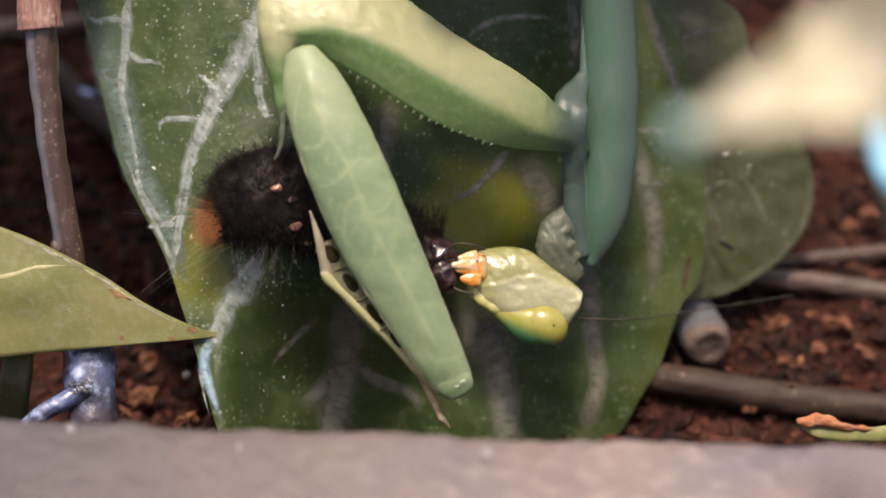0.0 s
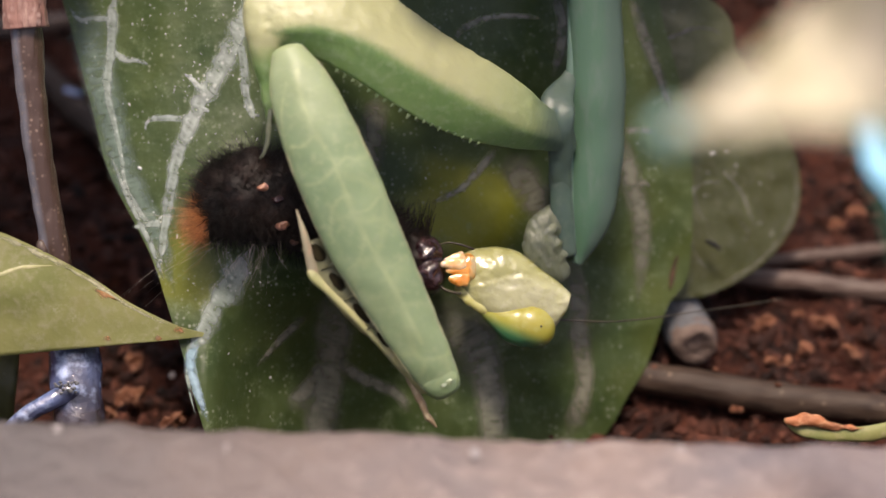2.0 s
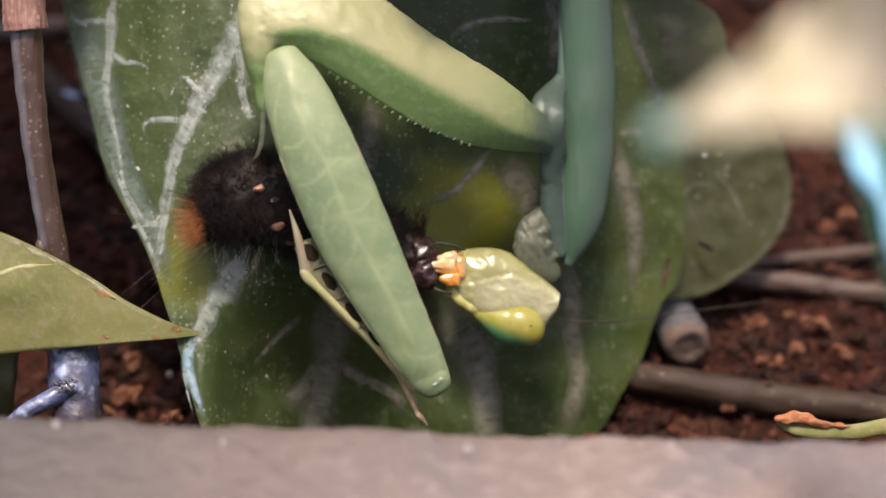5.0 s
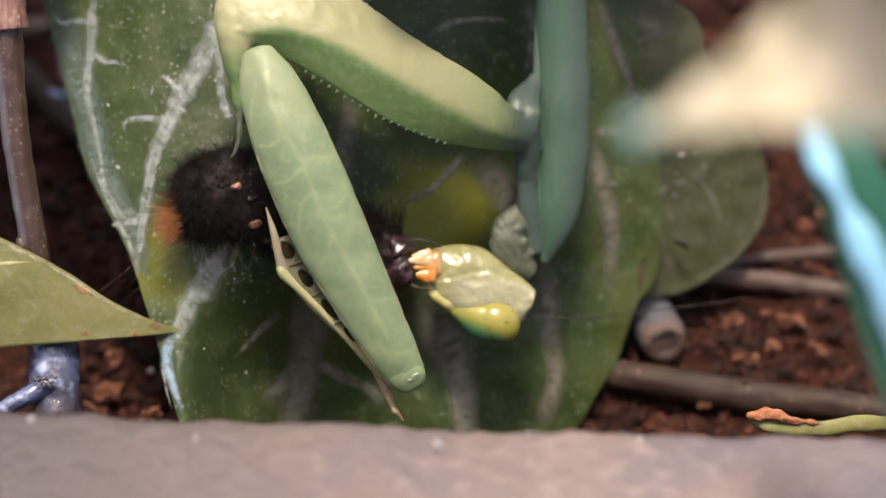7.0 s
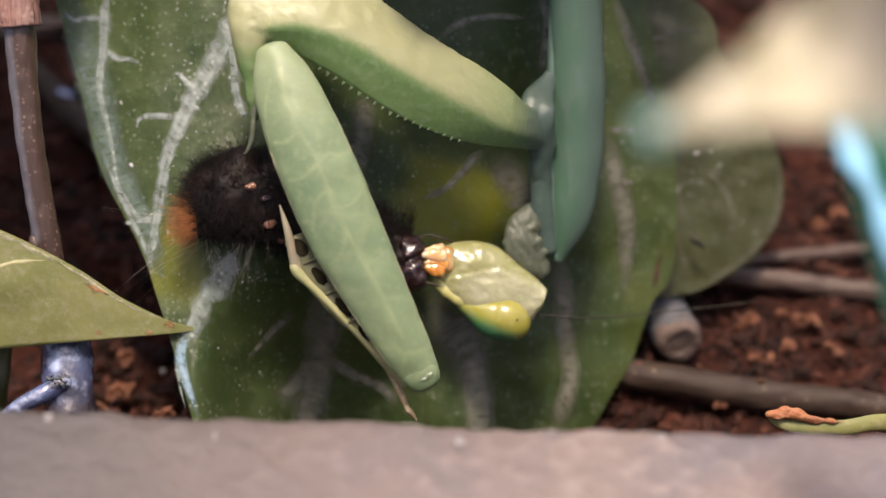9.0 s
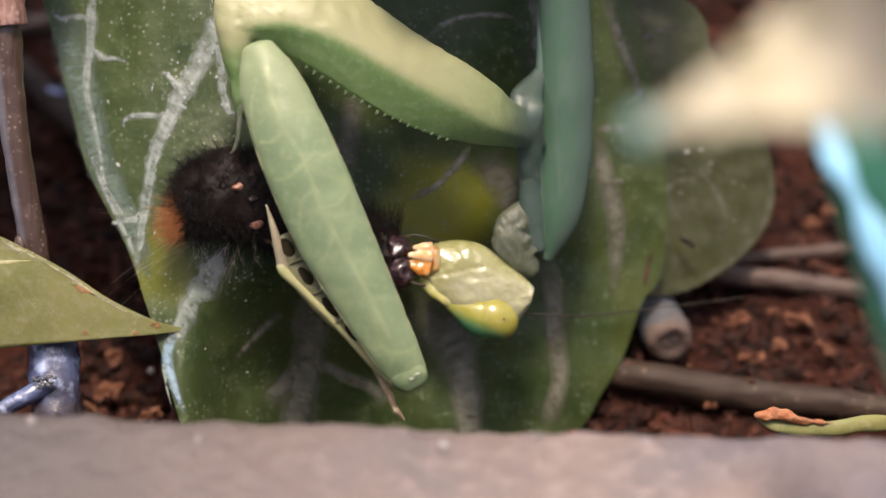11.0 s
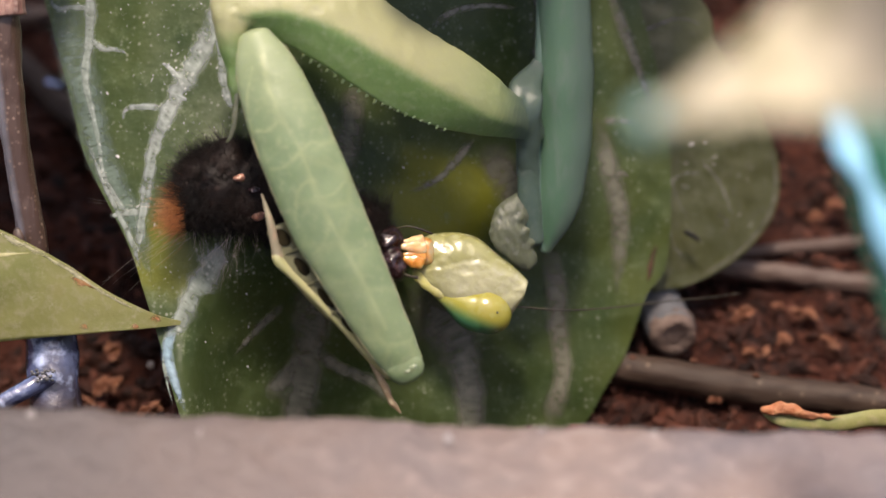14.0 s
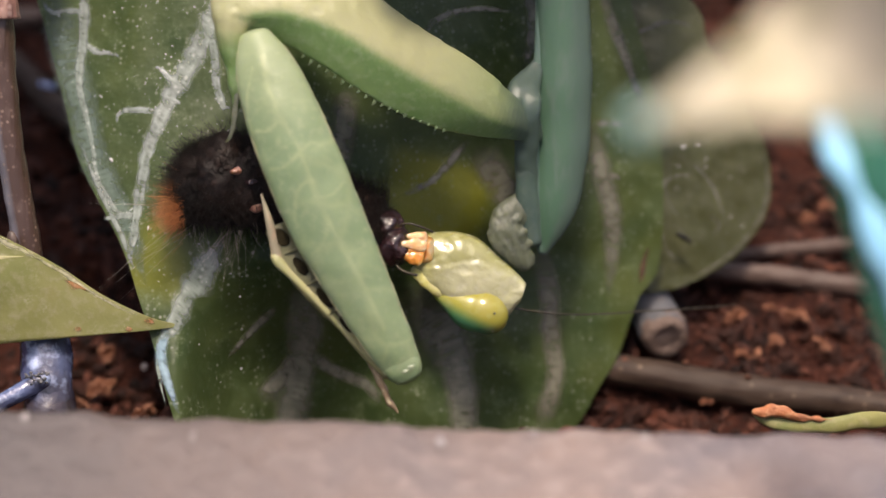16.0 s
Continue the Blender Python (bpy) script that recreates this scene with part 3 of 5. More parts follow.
def build_big_leaf():
    leaf = thing("big_leaf", (0, -10.2, -5.0), "broad dark green leaf with ragged whitish veins, standing on the soil", "leaf")
    # the upper lobes, out of view, are spread wide to shade the soil
    left = [(36, -2.0), (33, -12.0), (28, -20.0), (22, -25.5), (16.5, -25.0), (13, -19.5), (11.4, -15.4), (9.98, -14.69), (5.85, -13.43), (3.14, -12.68), (-0.20, -10.91), (-2.18, -10.20), (-4.36, -9.46), (-6.74, -8.76), (-8.6, -7.9), (-9.8, -5.0), (-10.3, -1.5)]
    right = [(36, -1.0), (33, 7.0), (27, 11.5), (20, 11.5), (14, 9.4), (10.20, 9.39), (6.78, 10.27), (3.30, 10.80), (-0.92, 10.73), (-2.33, 9.89), (-4.67, 9.06), (-6.07, 8.22), (-7.81, 7.15), (-9.3, 5.2), (-10.0, 3.0), (-10.3, 0.5)]
    bm = sheet(left, right, 36, -10.2, leaf_height, 120, 170, 0.22)
    # yellower blotches painted for sunlit patches of the blade, and a yellower right side
    lay = bm.verts.layers.float.new("pigment")
    for w in bm.verts:
        k = 0.35 * noise.noise(Vector((w.co.x / 1.4, w.co.y / 1.4, 1)))
        w[lay] = 0.9 * max(smooth(1.25 + k - math.hypot((w.co.x - 1.6) / 2.4, (w.co.y - 1.7) / 2.1), 0.0, 0.6), 0.7 * smooth(1.2 + k - math.hypot((w.co.x + 9.6) / 1.7, (w.co.y + 0.9) / 1.6), 0.0, 0.7),
                           (0.10 + 0.5 * k) * smooth(w.co.x, 6.5, 9.5))
    part("blade", bm, LEAF, leaf)
    # white specks: dust, and glints put in as white grains
    rnd = random.Random(31)
    rim_left = [(r[0], r[1]) for r in spline(left, 120)]
    bm = bmesh.new()
    for _ in range(5200):
        x, y = rnd.uniform(-14.0, 9.0), rnd.uniform(-8.8, 10.5)
        if x < edge(rim_left, y) + 0.25 or rnd.random() > 0.55 + 1.3 * noise.noise(Vector((x / 1.1, y / 1.1, 4))):
            continue
        if (x > -6.0 and rnd.random() < 0.93) or (y < 0 and x > -8.8 and rnd.random() < 0.75):
            continue
        s = rnd.choice((0.008, 0.010, 0.012, 0.015, 0.019, 0.025)) * (2.0 if rnd.random() < 0.07 else 1.0)
        ball(bm, (x, y, leaf_height(x, y) + 0.3 * s), s * rnd.uniform(0.5, 1.1), s * rnd.uniform(0.8, 2.2), 0.7 * s, rnd.uniform(0, 180), 0.8 * s, 0.7 * s, 6, 4)
    part("dust", bm, GRAIN, leaf, "tiny white specks, dust and painted glints")
    veins = [
        ([(-6.79, 10.45), (-7.61, 8.10), (-8.82, 5.99), (-9.71, 4.00), (-10.12, 2.23), (-10.37, 0.46), (-10.60, -1.08)], [0.44, 0.42, 0.38, 0.31, 0.24, 0.20, 0.13]),
        ([(-9.60, 5.07), (-10.40, 5.12), (-11.02, 5.02), (-11.15, 4.58)], [0.22, 0.13, 0.09, 0.04]),
        ([(-8.82, 6.10), (-9.35, 6.67), (-9.62, 6.85)], [0.20, 0.09, 0.04]),
        ([(-9.04, 5.55), (-8.70, 5.41), (-8.66, 5.32)], [0.18, 0.09, 0.04]),
        ([(-12.35, 10.57), (-12.61, 8.99), (-12.63, 7.75), (-12.75, 6.29), (-12.45, 5.04), (-12.16, 3.81), (-11.91, 2.47), (-11.27, 1.35), (-10.74, 0.91)], [0.29, 0.27, 0.22, 0.18, 0.13, 0.11, 0.09, 0.11, 0.16]),
        ([(-12.59, 7.86), (-12.05, 7.51), (-11.35, 7.38), (-11.05, 7.24)], [0.18, 0.13, 0.09, 0.04]),
        ([(-12.61, 9.11), (-13.36, 9.16), (-13.96, 9.13), (-14.45, 9.74)], [0.13, 0.11, 0.11, 0.07]),
        ([(-7.43, 8.21), (-7.24, 6.87), (-7.10, 5.76), (-6.83, 4.98)], [0.22, 0.18, 0.18, 0.13]),
        ([(-6.96, 5.20), (-6.60, 5.21)], [0.11, 0.04]),
        ([(-10.42, 1.02), (-11.03, 0.95), (-11.65, 0.84)], [0.18, 0.13, 0.07]),
        ([(-6.70, 0.25), (-7.70, -1.30), (-8.40, -2.49), (-8.95, -3.48), (-9.32, -4.35), (-9.26, -5.44), (-8.99, -6.52)], [0.30, 0.50, 0.42, 0.32, 0.18, 0.08, 0.03]),
        ([(-4.85, -2.63), (-5.81, -3.50), (-6.85, -4.67)], [0.16, 0.13, 0.07]),
        ([(-3.82, -1.31), (-3.83, -3.54), (-4.10, -5.33), (-4.44, -7.34), (-4.60, -9.6)], [0.66, 0.62, 0.56, 0.62, 0.7]),
        ([(-3.84, -4.44), (-2.78, -5.25), (-1.44, -5.84), (-0.81, -6.65)], [0.27, 0.24, 0.22, 0.18]),
        ([(-3.99, -4.66), (-4.86, -5.52), (-5.59, -6.47)], [0.31, 0.31, 0.36]),
        ([(0.14, -1.78), (1.39, -3.28), (2.10, -4.55), (2.47, -5.93), (2.62, -7.90), (2.70, -9.7)], [1.00, 0.92, 0.70, 0.58, 0.54, 0.54]),
        ([(1.96, -4.54), (1.50, -4.08), (1.16, -3.89)], [0.22, 0.11, 0.04]),
        ([(5.67, 0.25), (6.04, -1.83), (6.17, -3.69), (6.37, -5.32), (6.07, -6.72), (5.72, -7.76)], [0.44, 0.40, 0.38, 0.36, 0.40, 0.40]),
        ([(8.07, 10.60), (8.81, 8.58), (9.55, 6.76), (10.05, 5.38)], [0.20, 0.22, 0.18, 0.11]),
        ([(7.72, 4.99), (8.21, 3.04), (8.64, 1.42), (8.77, 0.02), (8.60, -2.31)], [0.27, 0.40, 0.40, 0.33, 0.22]),
        ([(7.89, 4.83), (8.60, 4.85), (9.40, 4.77)], [0.16, 0.13, 0.09]),
        ([(8.31, 2.58), (8.87, 2.70), (9.04, 2.47)], [0.22, 0.11, 0.04]),
        ([(2.74, 4.06), (1.99, 3.19), (1.22, 2.39), (0.02, 1.78)], [0.16, 0.16, 0.13, 0.11]),
        ([(2.98, 3.77), (3.90, 2.53), (4.96, 0.83), (5.67, -0.21)], [0.58, 0.62, 0.49, 0.40]),
        ([(-1.98, 6.02), (-2.27, 4.25), (-2.58, 2.25)], [0.40, 0.45, 0.45]),
        ([(0.92, 8.32), (1.75, 8.97), (3.07, 9.28), (4.57, 9.22)], [0.13, 0.13, 0.11, 0.09]),
        ([(4.91, 10.70), (5.33, 9.14), (5.27, 8.01), (4.93, 6.87)], [0.20, 0.22, 0.20, 0.11]),
        ([(-2.96, 6.87), (-2.08, 8.44), (-1.20, 10.22)], [0.18, 0.22, 0.27]),
    ]
    # veins in shade get the paler tone, painting the sky's haze there
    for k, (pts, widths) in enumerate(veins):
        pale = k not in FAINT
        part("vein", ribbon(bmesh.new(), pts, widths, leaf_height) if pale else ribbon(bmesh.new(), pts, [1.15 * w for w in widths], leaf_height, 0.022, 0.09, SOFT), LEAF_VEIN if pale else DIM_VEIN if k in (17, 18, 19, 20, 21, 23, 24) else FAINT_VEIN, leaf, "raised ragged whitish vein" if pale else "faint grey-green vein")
    # reflected sky along the left rim, laid on as coloured ribbons
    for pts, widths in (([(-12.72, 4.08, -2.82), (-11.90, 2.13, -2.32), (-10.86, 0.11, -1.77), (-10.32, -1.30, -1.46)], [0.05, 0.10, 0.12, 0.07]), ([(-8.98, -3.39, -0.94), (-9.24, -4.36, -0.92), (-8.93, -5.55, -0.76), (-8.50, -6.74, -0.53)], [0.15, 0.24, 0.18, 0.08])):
        part("rim", ribbon(bmesh.new(), pts, widths, leaf_height, 0.030, 0.15, SOFT), RIM_SHEEN if pts[0][1] < 0 else LEAF_VEIN, leaf, "sky sheen painted along the rim")
    part("rim", ribbon(bmesh.new(), [(-14.00, 10.41, -4.00), (-13.44, 8.11, -3.53), (-12.75, 5.84, -3.02), (-12.10, 3.36, -2.52), (-11.16, 1.57, -2.02), (-10.45, 0.02, -1.64), (-9.89, -1.74, -1.30)], [0.7, 0.75, 0.7, 0.6, 0.5, 0.4, 0.2], leaf_height, 0.012, 0.08, SOFT), RIM_HAZE, leaf, "sky haze painted along the rim")
    part("stalk", limb([(-1.5, 35.6, leaf_height(-1.5, 35.6) - 0.2), (-1.5, 39, -8), (-1, 40, -25), (-1, 38, -53.5)], [0.7, 0.9, 1.0, 1.1], n=30), STEM, leaf)
    # a brown scar on the right rim, and bits lying on the leaf
    part("scar", ribbon(bmesh.new(), [(10.28, -0.26, -7.94), (10.09, -0.87, -7.93), (9.95, -1.74, -7.97)], [0.05, 0.09, 0.05], leaf_height, 0.06), SCAR, leaf, "small brown scar")


def round_height(x, y):
    return -8.9 - 0.55 * max(0.0, x - 11.0) + 0.08 * y + 0.3 * noise.noise(Vector((x / 3, y / 3, 4))) + 0.1 * noise.noise(Vector((x, y, 8)))


def build_round_leaf():
    leaf = thing("round_leaf", (8.0, -2.5, -9.5), "rounded olive-green leaf behind the big leaf", "leaf")
    left = [(11.2, 9.0), (9.9, 7.4), (7, 6.6), (3, 6.4), (0, 6.9), (-1.6, 8.5), (-2.2, 10.0)]
    right = [(11.2, 9.6), (10.3, 11.9), (9.4, 12.7), (8.3, 12.9), (7.0, 14.0), (5, 15.2), (3, 15.9), (1.2, 15.7), (-0.3, 14.6), (-1.3, 13.2), (-2.0, 11.6), (-2.2, 10.4)]
    part("blade", sheet(left, right, 11.2, -2.2, round_height, 70, 80, 0.2), ROUND_LEAF, leaf)
    # pale ribbons; the rim and the last arcs paint the leaf's sheen
    for pts, w in (([(12.2, 3.4), (13.2, 2.3), (13.9, 0.6)], [0.06, 0.05, 0.02]), ([(10.9, 2.9), (11.3, 1.6), (11.8, 0.9)], [0.05, 0.03, 0.02]),
                   ([(13.0, 1.2), (13.5, 0.7), (13.2, 0.2)], [0.05, 0.06, 0.03]), ([(9.6, 8.6), (11.2, 9.2), (12.3, 9.0)], [0.04, 0.06, 0.03]),
                   ([(15.0, 5.1), (15.7, 3.0), (15.5, 1.25), (14.45, -0.15), (13.1, -1.12), (11.6, -1.82)], [0.05, 0.09, 0.10, 0.10, 0.09, 0.05]),
                   ([(10.7, 1.2), (10.9, 2.2), (11.5, 2.75), (12.4, 2.8)], [0.03, 0.05, 0.06, 0.04]), ([(10.9, 0.6), (11.1, -0.2), (11.7, -0.9)], [0.02, 0.05, 0.02])):
        part("vein", ribbon(bmesh.new(), pts, w, round_height, 0.02, 0.5), FAINT_VEIN, leaf, "thin pale crease, some drawn for sheen arcs") if len(pts) < 6 else part("rim", ribbon(bmesh.new(), pts, [0.7 * v for v in w], round_height, 0.02, 0.3, SOFT), DIM_VEIN, leaf, "paler rim")
    # droplets coloured white to carry their highlights
    for p, r in (((11.85, 4.0), 0.11), ((12.5, 4.1), 0.06), ((10.75, 1.55), 0.07), ((12.9, 3.5), 0.05)):
        part("droplet", lump((*p, round_height(*p) + 0.3 * r), r, 0.8 * r, 0.7 * r, 30, 0.1 * r, 0.1, 14, 10), GRAIN, leaf, "white droplet, highlight put into its colour")
    part("stalk", limb([(8.0, 2.0, -9.4), (7.5, -1.5, -10.5), (7.0, -3.5, -12.0)], [0.3, 0.35, 0.4]), STEM, leaf)
    rnd = random.Random(8)
    bm = bmesh.new()
    for _ in range(60):
        x, y = rnd.uniform(8.5, 14.6), rnd.uniform(0.2, 6.5)
        s = rnd.choice((0.015, 0.02, 0.025, 0.04))
        ball(bm, (x, y, round_height(x, y) + 0.3 * s), s, s, s, 0, 0.3 * s, s, 7, 5)
    part("dust", bm, GRAIN, leaf, "tiny white specks, dust and painted glints")
    c = (11.86, 0.17, -8.60)
    bit = thing("leaf_crumb", c, "tiny black crumb lying on the round leaf", "crumb")
    part("crumb_body", limb([(c[0] - 0.3, c[1] + 0.14, c[2] + 0.1), c, (c[0] + 0.28, c[1] - 0.2, c[2] - 0.05)], [0.05, 0.1, 0.05], n=10, rough=0.04, rough_size=0.2), BLACK, bit)


def build_left_leaf():
    """A pointed leaf that reaches in from the side; its tip touches the big leaf's rim."""
    def h(x, y):
        return -0.75 - 0.27 * (x + 9.0) + 0.25 * noise.noise(Vector((x / 4, y / 3, 1))) + 0.05 * noise.noise(Vector((x, y, 2))) - 0.05 * abs(y + 1.6 + 0.1 * (x + 15))
    leaf = thing("pointed_leaf", (-16.74, -2.54, 1.50), "pointed olive-green leaf with rusty spots along its rim", "leaf")
    bm = bmesh.new()
    top = spline([(-8.66, -3.25), (-9.77, -2.93), (-11.46, -2.08), (-12.91, -1.09), (-14.16, -0.36), (-15.41, 0.28), (-16.65, 0.79), (-19.94, 1.92), (-25.29, 2.33), (-31.01, 0.23), (-33.34, -2.06)], 110)
    low = spline([(-8.62, -3.36), (-9.77, -3.49), (-11.46, -3.63), (-12.91, -3.76), (-14.16, -3.86), (-15.41, -3.98), (-16.65, -4.10), (-19.94, -4.52), (-25.29, -5.02), (-31.01, -3.95), (-33.34, -2.16)], 110)
    nu = 26
    rows = {0: [], 1: []}
    for a, b in zip(top, low):
        for s in (0, 1):
            row = []
            for i in range(nu + 1):
                u = i / nu
                x, y = a[0] + (b[0] - a[0]) * u, a[1] + (b[1] - a[1]) * u
                row.append(bm.verts.new((x, y, h(x, y) - s * 0.18 * (0.2 + min(1, 6 * u * (1 - u))))))
            rows[s].append(row)
    for s in (0, 1):
        g = rows[s]
        for j in range(len(g) - 1):
            for i in range(nu):
                bm.faces.new((g[j][i], g[j + 1][i], g[j + 1][i + 1], g[j][i + 1]))
    f, k = rows[0], rows[1]
    for j in range(len(f) - 1):
        for i in (0, nu):
            bm.faces.new((f[j][i], f[j + 1][i], k[j + 1][i], k[j][i]))
    for j in (0, len(f) - 1):
        for i in range(nu):
            bm.faces.new((f[j][i], f[j][i + 1], k[j][i + 1], k[j][i]))
    part("blade", bm, OLIVE_LEAF, leaf)
    part("midrib", ribbon(bmesh.new(), [(-26.97, -2.18), (-20.78, -1.67), (-16.65, -1.04), (-15.41, -0.70), (-14.33, -0.62)], [0.2, 0.12, 0.07, 0.06, 0.03], h, 0.012, 0.3), TIBIA, leaf, "pale yellowish midrib")
    for p, w in (([(-12.91, -1.52), (-12.39, -1.73), (-11.91, -2.01)], [0.03, 0.08, 0.02]), ([(-12.51, -3.49), (-12.33, -3.40), (-12.16, -3.53)], [0.04, 0.08, 0.03]),
                 ([(-9.93, -3.16), (-9.66, -3.12), (-9.45, -3.25)], [0.03, 0.07, 0.02]), ([(-10.62, -3.48), (-10.43, -3.42), (-10.28, -3.48)], [0.03, 0.08, 0.03])):
        part("rust_spot", ribbon(bmesh.new(), p, [1.5 * v for v in w], h, 0.012, 0.7, SOFT), RUST, leaf, "rusty brown spot")
    part("rim", ribbon(bmesh.new(), [(-16.60, 0.62), (-15.40, 0.12), (-14.16, -0.52), (-12.91, -1.25), (-11.46, -2.24), (-9.90, -3.02)], [0.10, 0.10, 0.09, 0.08, 0.07, 0.04], h, 0.012, 0.6, SOFT), DUSTY, leaf, "dusty paler rim")
    part("stalk", limb([(-33.23, -2.12, 4.00), (-36.82, -3.38, 2.00), (-41.09, -8.27, -6.00), (-45.10, -13.12, -16.00)], [0.35, 0.4, 0.45, 0.5], n=30), STEM, leaf)


def build_stem():
    stem = thing("plant_stem", (-13.12, -10.06, -1.00), "upright brown woody stem with a swollen glossy base", "stem")
    # the shaft's left side carries the painted sky reflection
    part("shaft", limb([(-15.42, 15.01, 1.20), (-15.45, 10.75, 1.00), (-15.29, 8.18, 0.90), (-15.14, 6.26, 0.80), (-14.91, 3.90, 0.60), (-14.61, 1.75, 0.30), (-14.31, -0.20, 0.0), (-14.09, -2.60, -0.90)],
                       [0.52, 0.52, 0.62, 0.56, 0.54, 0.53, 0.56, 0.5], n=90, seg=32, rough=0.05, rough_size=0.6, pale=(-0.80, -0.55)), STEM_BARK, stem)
    part("collar", limb([(-15.45, 11.82, 1.00), (-15.41, 10.32, 1.00), (-15.34, 9.03, 1.00), (-15.29, 8.35, 0.95)], [0.62, 0.8, 0.84, 0.86], n=24, seg=22, ends=(True, False), rough=0.07, rough_size=0.35), COLLAR, stem, "rough pinkish-brown collar")
    part("bud", lump((-14.75, 0.02, 0.50), 0.24, 0.34, 0.2, 20, 0.05, 0.3), STEM, stem, "small shiny bud scar")
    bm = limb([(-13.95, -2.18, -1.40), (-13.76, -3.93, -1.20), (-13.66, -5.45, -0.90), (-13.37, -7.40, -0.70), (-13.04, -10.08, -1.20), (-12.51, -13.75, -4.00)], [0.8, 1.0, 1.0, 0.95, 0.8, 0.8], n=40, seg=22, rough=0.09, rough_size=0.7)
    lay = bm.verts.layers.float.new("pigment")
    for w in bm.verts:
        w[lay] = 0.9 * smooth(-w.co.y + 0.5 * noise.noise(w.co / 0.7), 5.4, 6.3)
    part("swelling", bm, NODE, stem, "swollen glossy stem base, blue sky reflection painted in, brown below")
    # the side root's bluish sheen is in its colour too
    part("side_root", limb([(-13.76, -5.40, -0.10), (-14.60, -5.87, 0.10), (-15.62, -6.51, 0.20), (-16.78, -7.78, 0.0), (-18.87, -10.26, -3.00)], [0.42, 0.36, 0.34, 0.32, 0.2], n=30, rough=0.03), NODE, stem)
    # unseen leaf, added above to keep the soil at left dark
    bm = sheet([(46, -22), (40, -29), (28, -32), (17, -29), (12.5, -23), (10.8, -17)], [(46, -20), (40, -15), (28, -13.5), (17, -13.5), (12.5, -14), (10.8, -15)], 46, 10.8, lambda x, y: 1.2 + 0.04 * (y - 10) + 0.4 * noise.noise(Vector((x / 5, y / 5, 1))), 40, 50, 0.25)
    part("shade_leaf", bm, OLIVE_LEAF, stem, "unseen leaf added above to shade the soil")
    grains = random.Random(3)
    bm = bmesh.new()
    for k in range(26):
        p = Vector((-13.88, -5.28, 0.55)) + Vector((grains.uniform(-0.4, 0.5), grains.uniform(-0.22, 0.22), grains.uniform(-0.1, 0.1)))
        ball(bm, p, 0.07, 0.06, 0.06, 0, 0.02, 0.1, 8, 6)
    part("grit", bm, STUB, stem, "pale grit stuck to the stem")
    # the dim green blade low beside the stem
    g = thing("low_blade", (-17.25, -9.46, -4.00), "dim green blade low behind the stem", "grass")
    part("blade_body", limb([(-16.60, -2.60, -2.60), (-16.80, -4.45, -3.00), (-16.99, -5.79, -3.00), (-17.37, -8.11, -4.00), (-17.83, -11.95, -6.00)], [0.5, 0.6, 0.65, 0.7, 0.6], flat=0.25, n=26), ROUND_LEAF, g)


def lying(name, p, q, r, label, material, rough=0.06):
    a, b = Vector(p), Vector(q)
    t = thing(name, (a + b) / 2, label, "stick")
    mid = (a + b) / 2
    pts = [a, a.lerp(b, 0.25) + Vector((0, 0.10 * r, 0)), mid - Vector((0, 0.12 * r, 0)), a.lerp(b, 0.75) + Vector((0, 0.08 * r, 0)), b]
    part("wood", limb([tuple(x) for x in pts], [r * 0.92, r, r * 1.06, r * 0.95, r * 0.9], n=60, seg=18, rough=rough, rough_size=r), material, t)
    return t


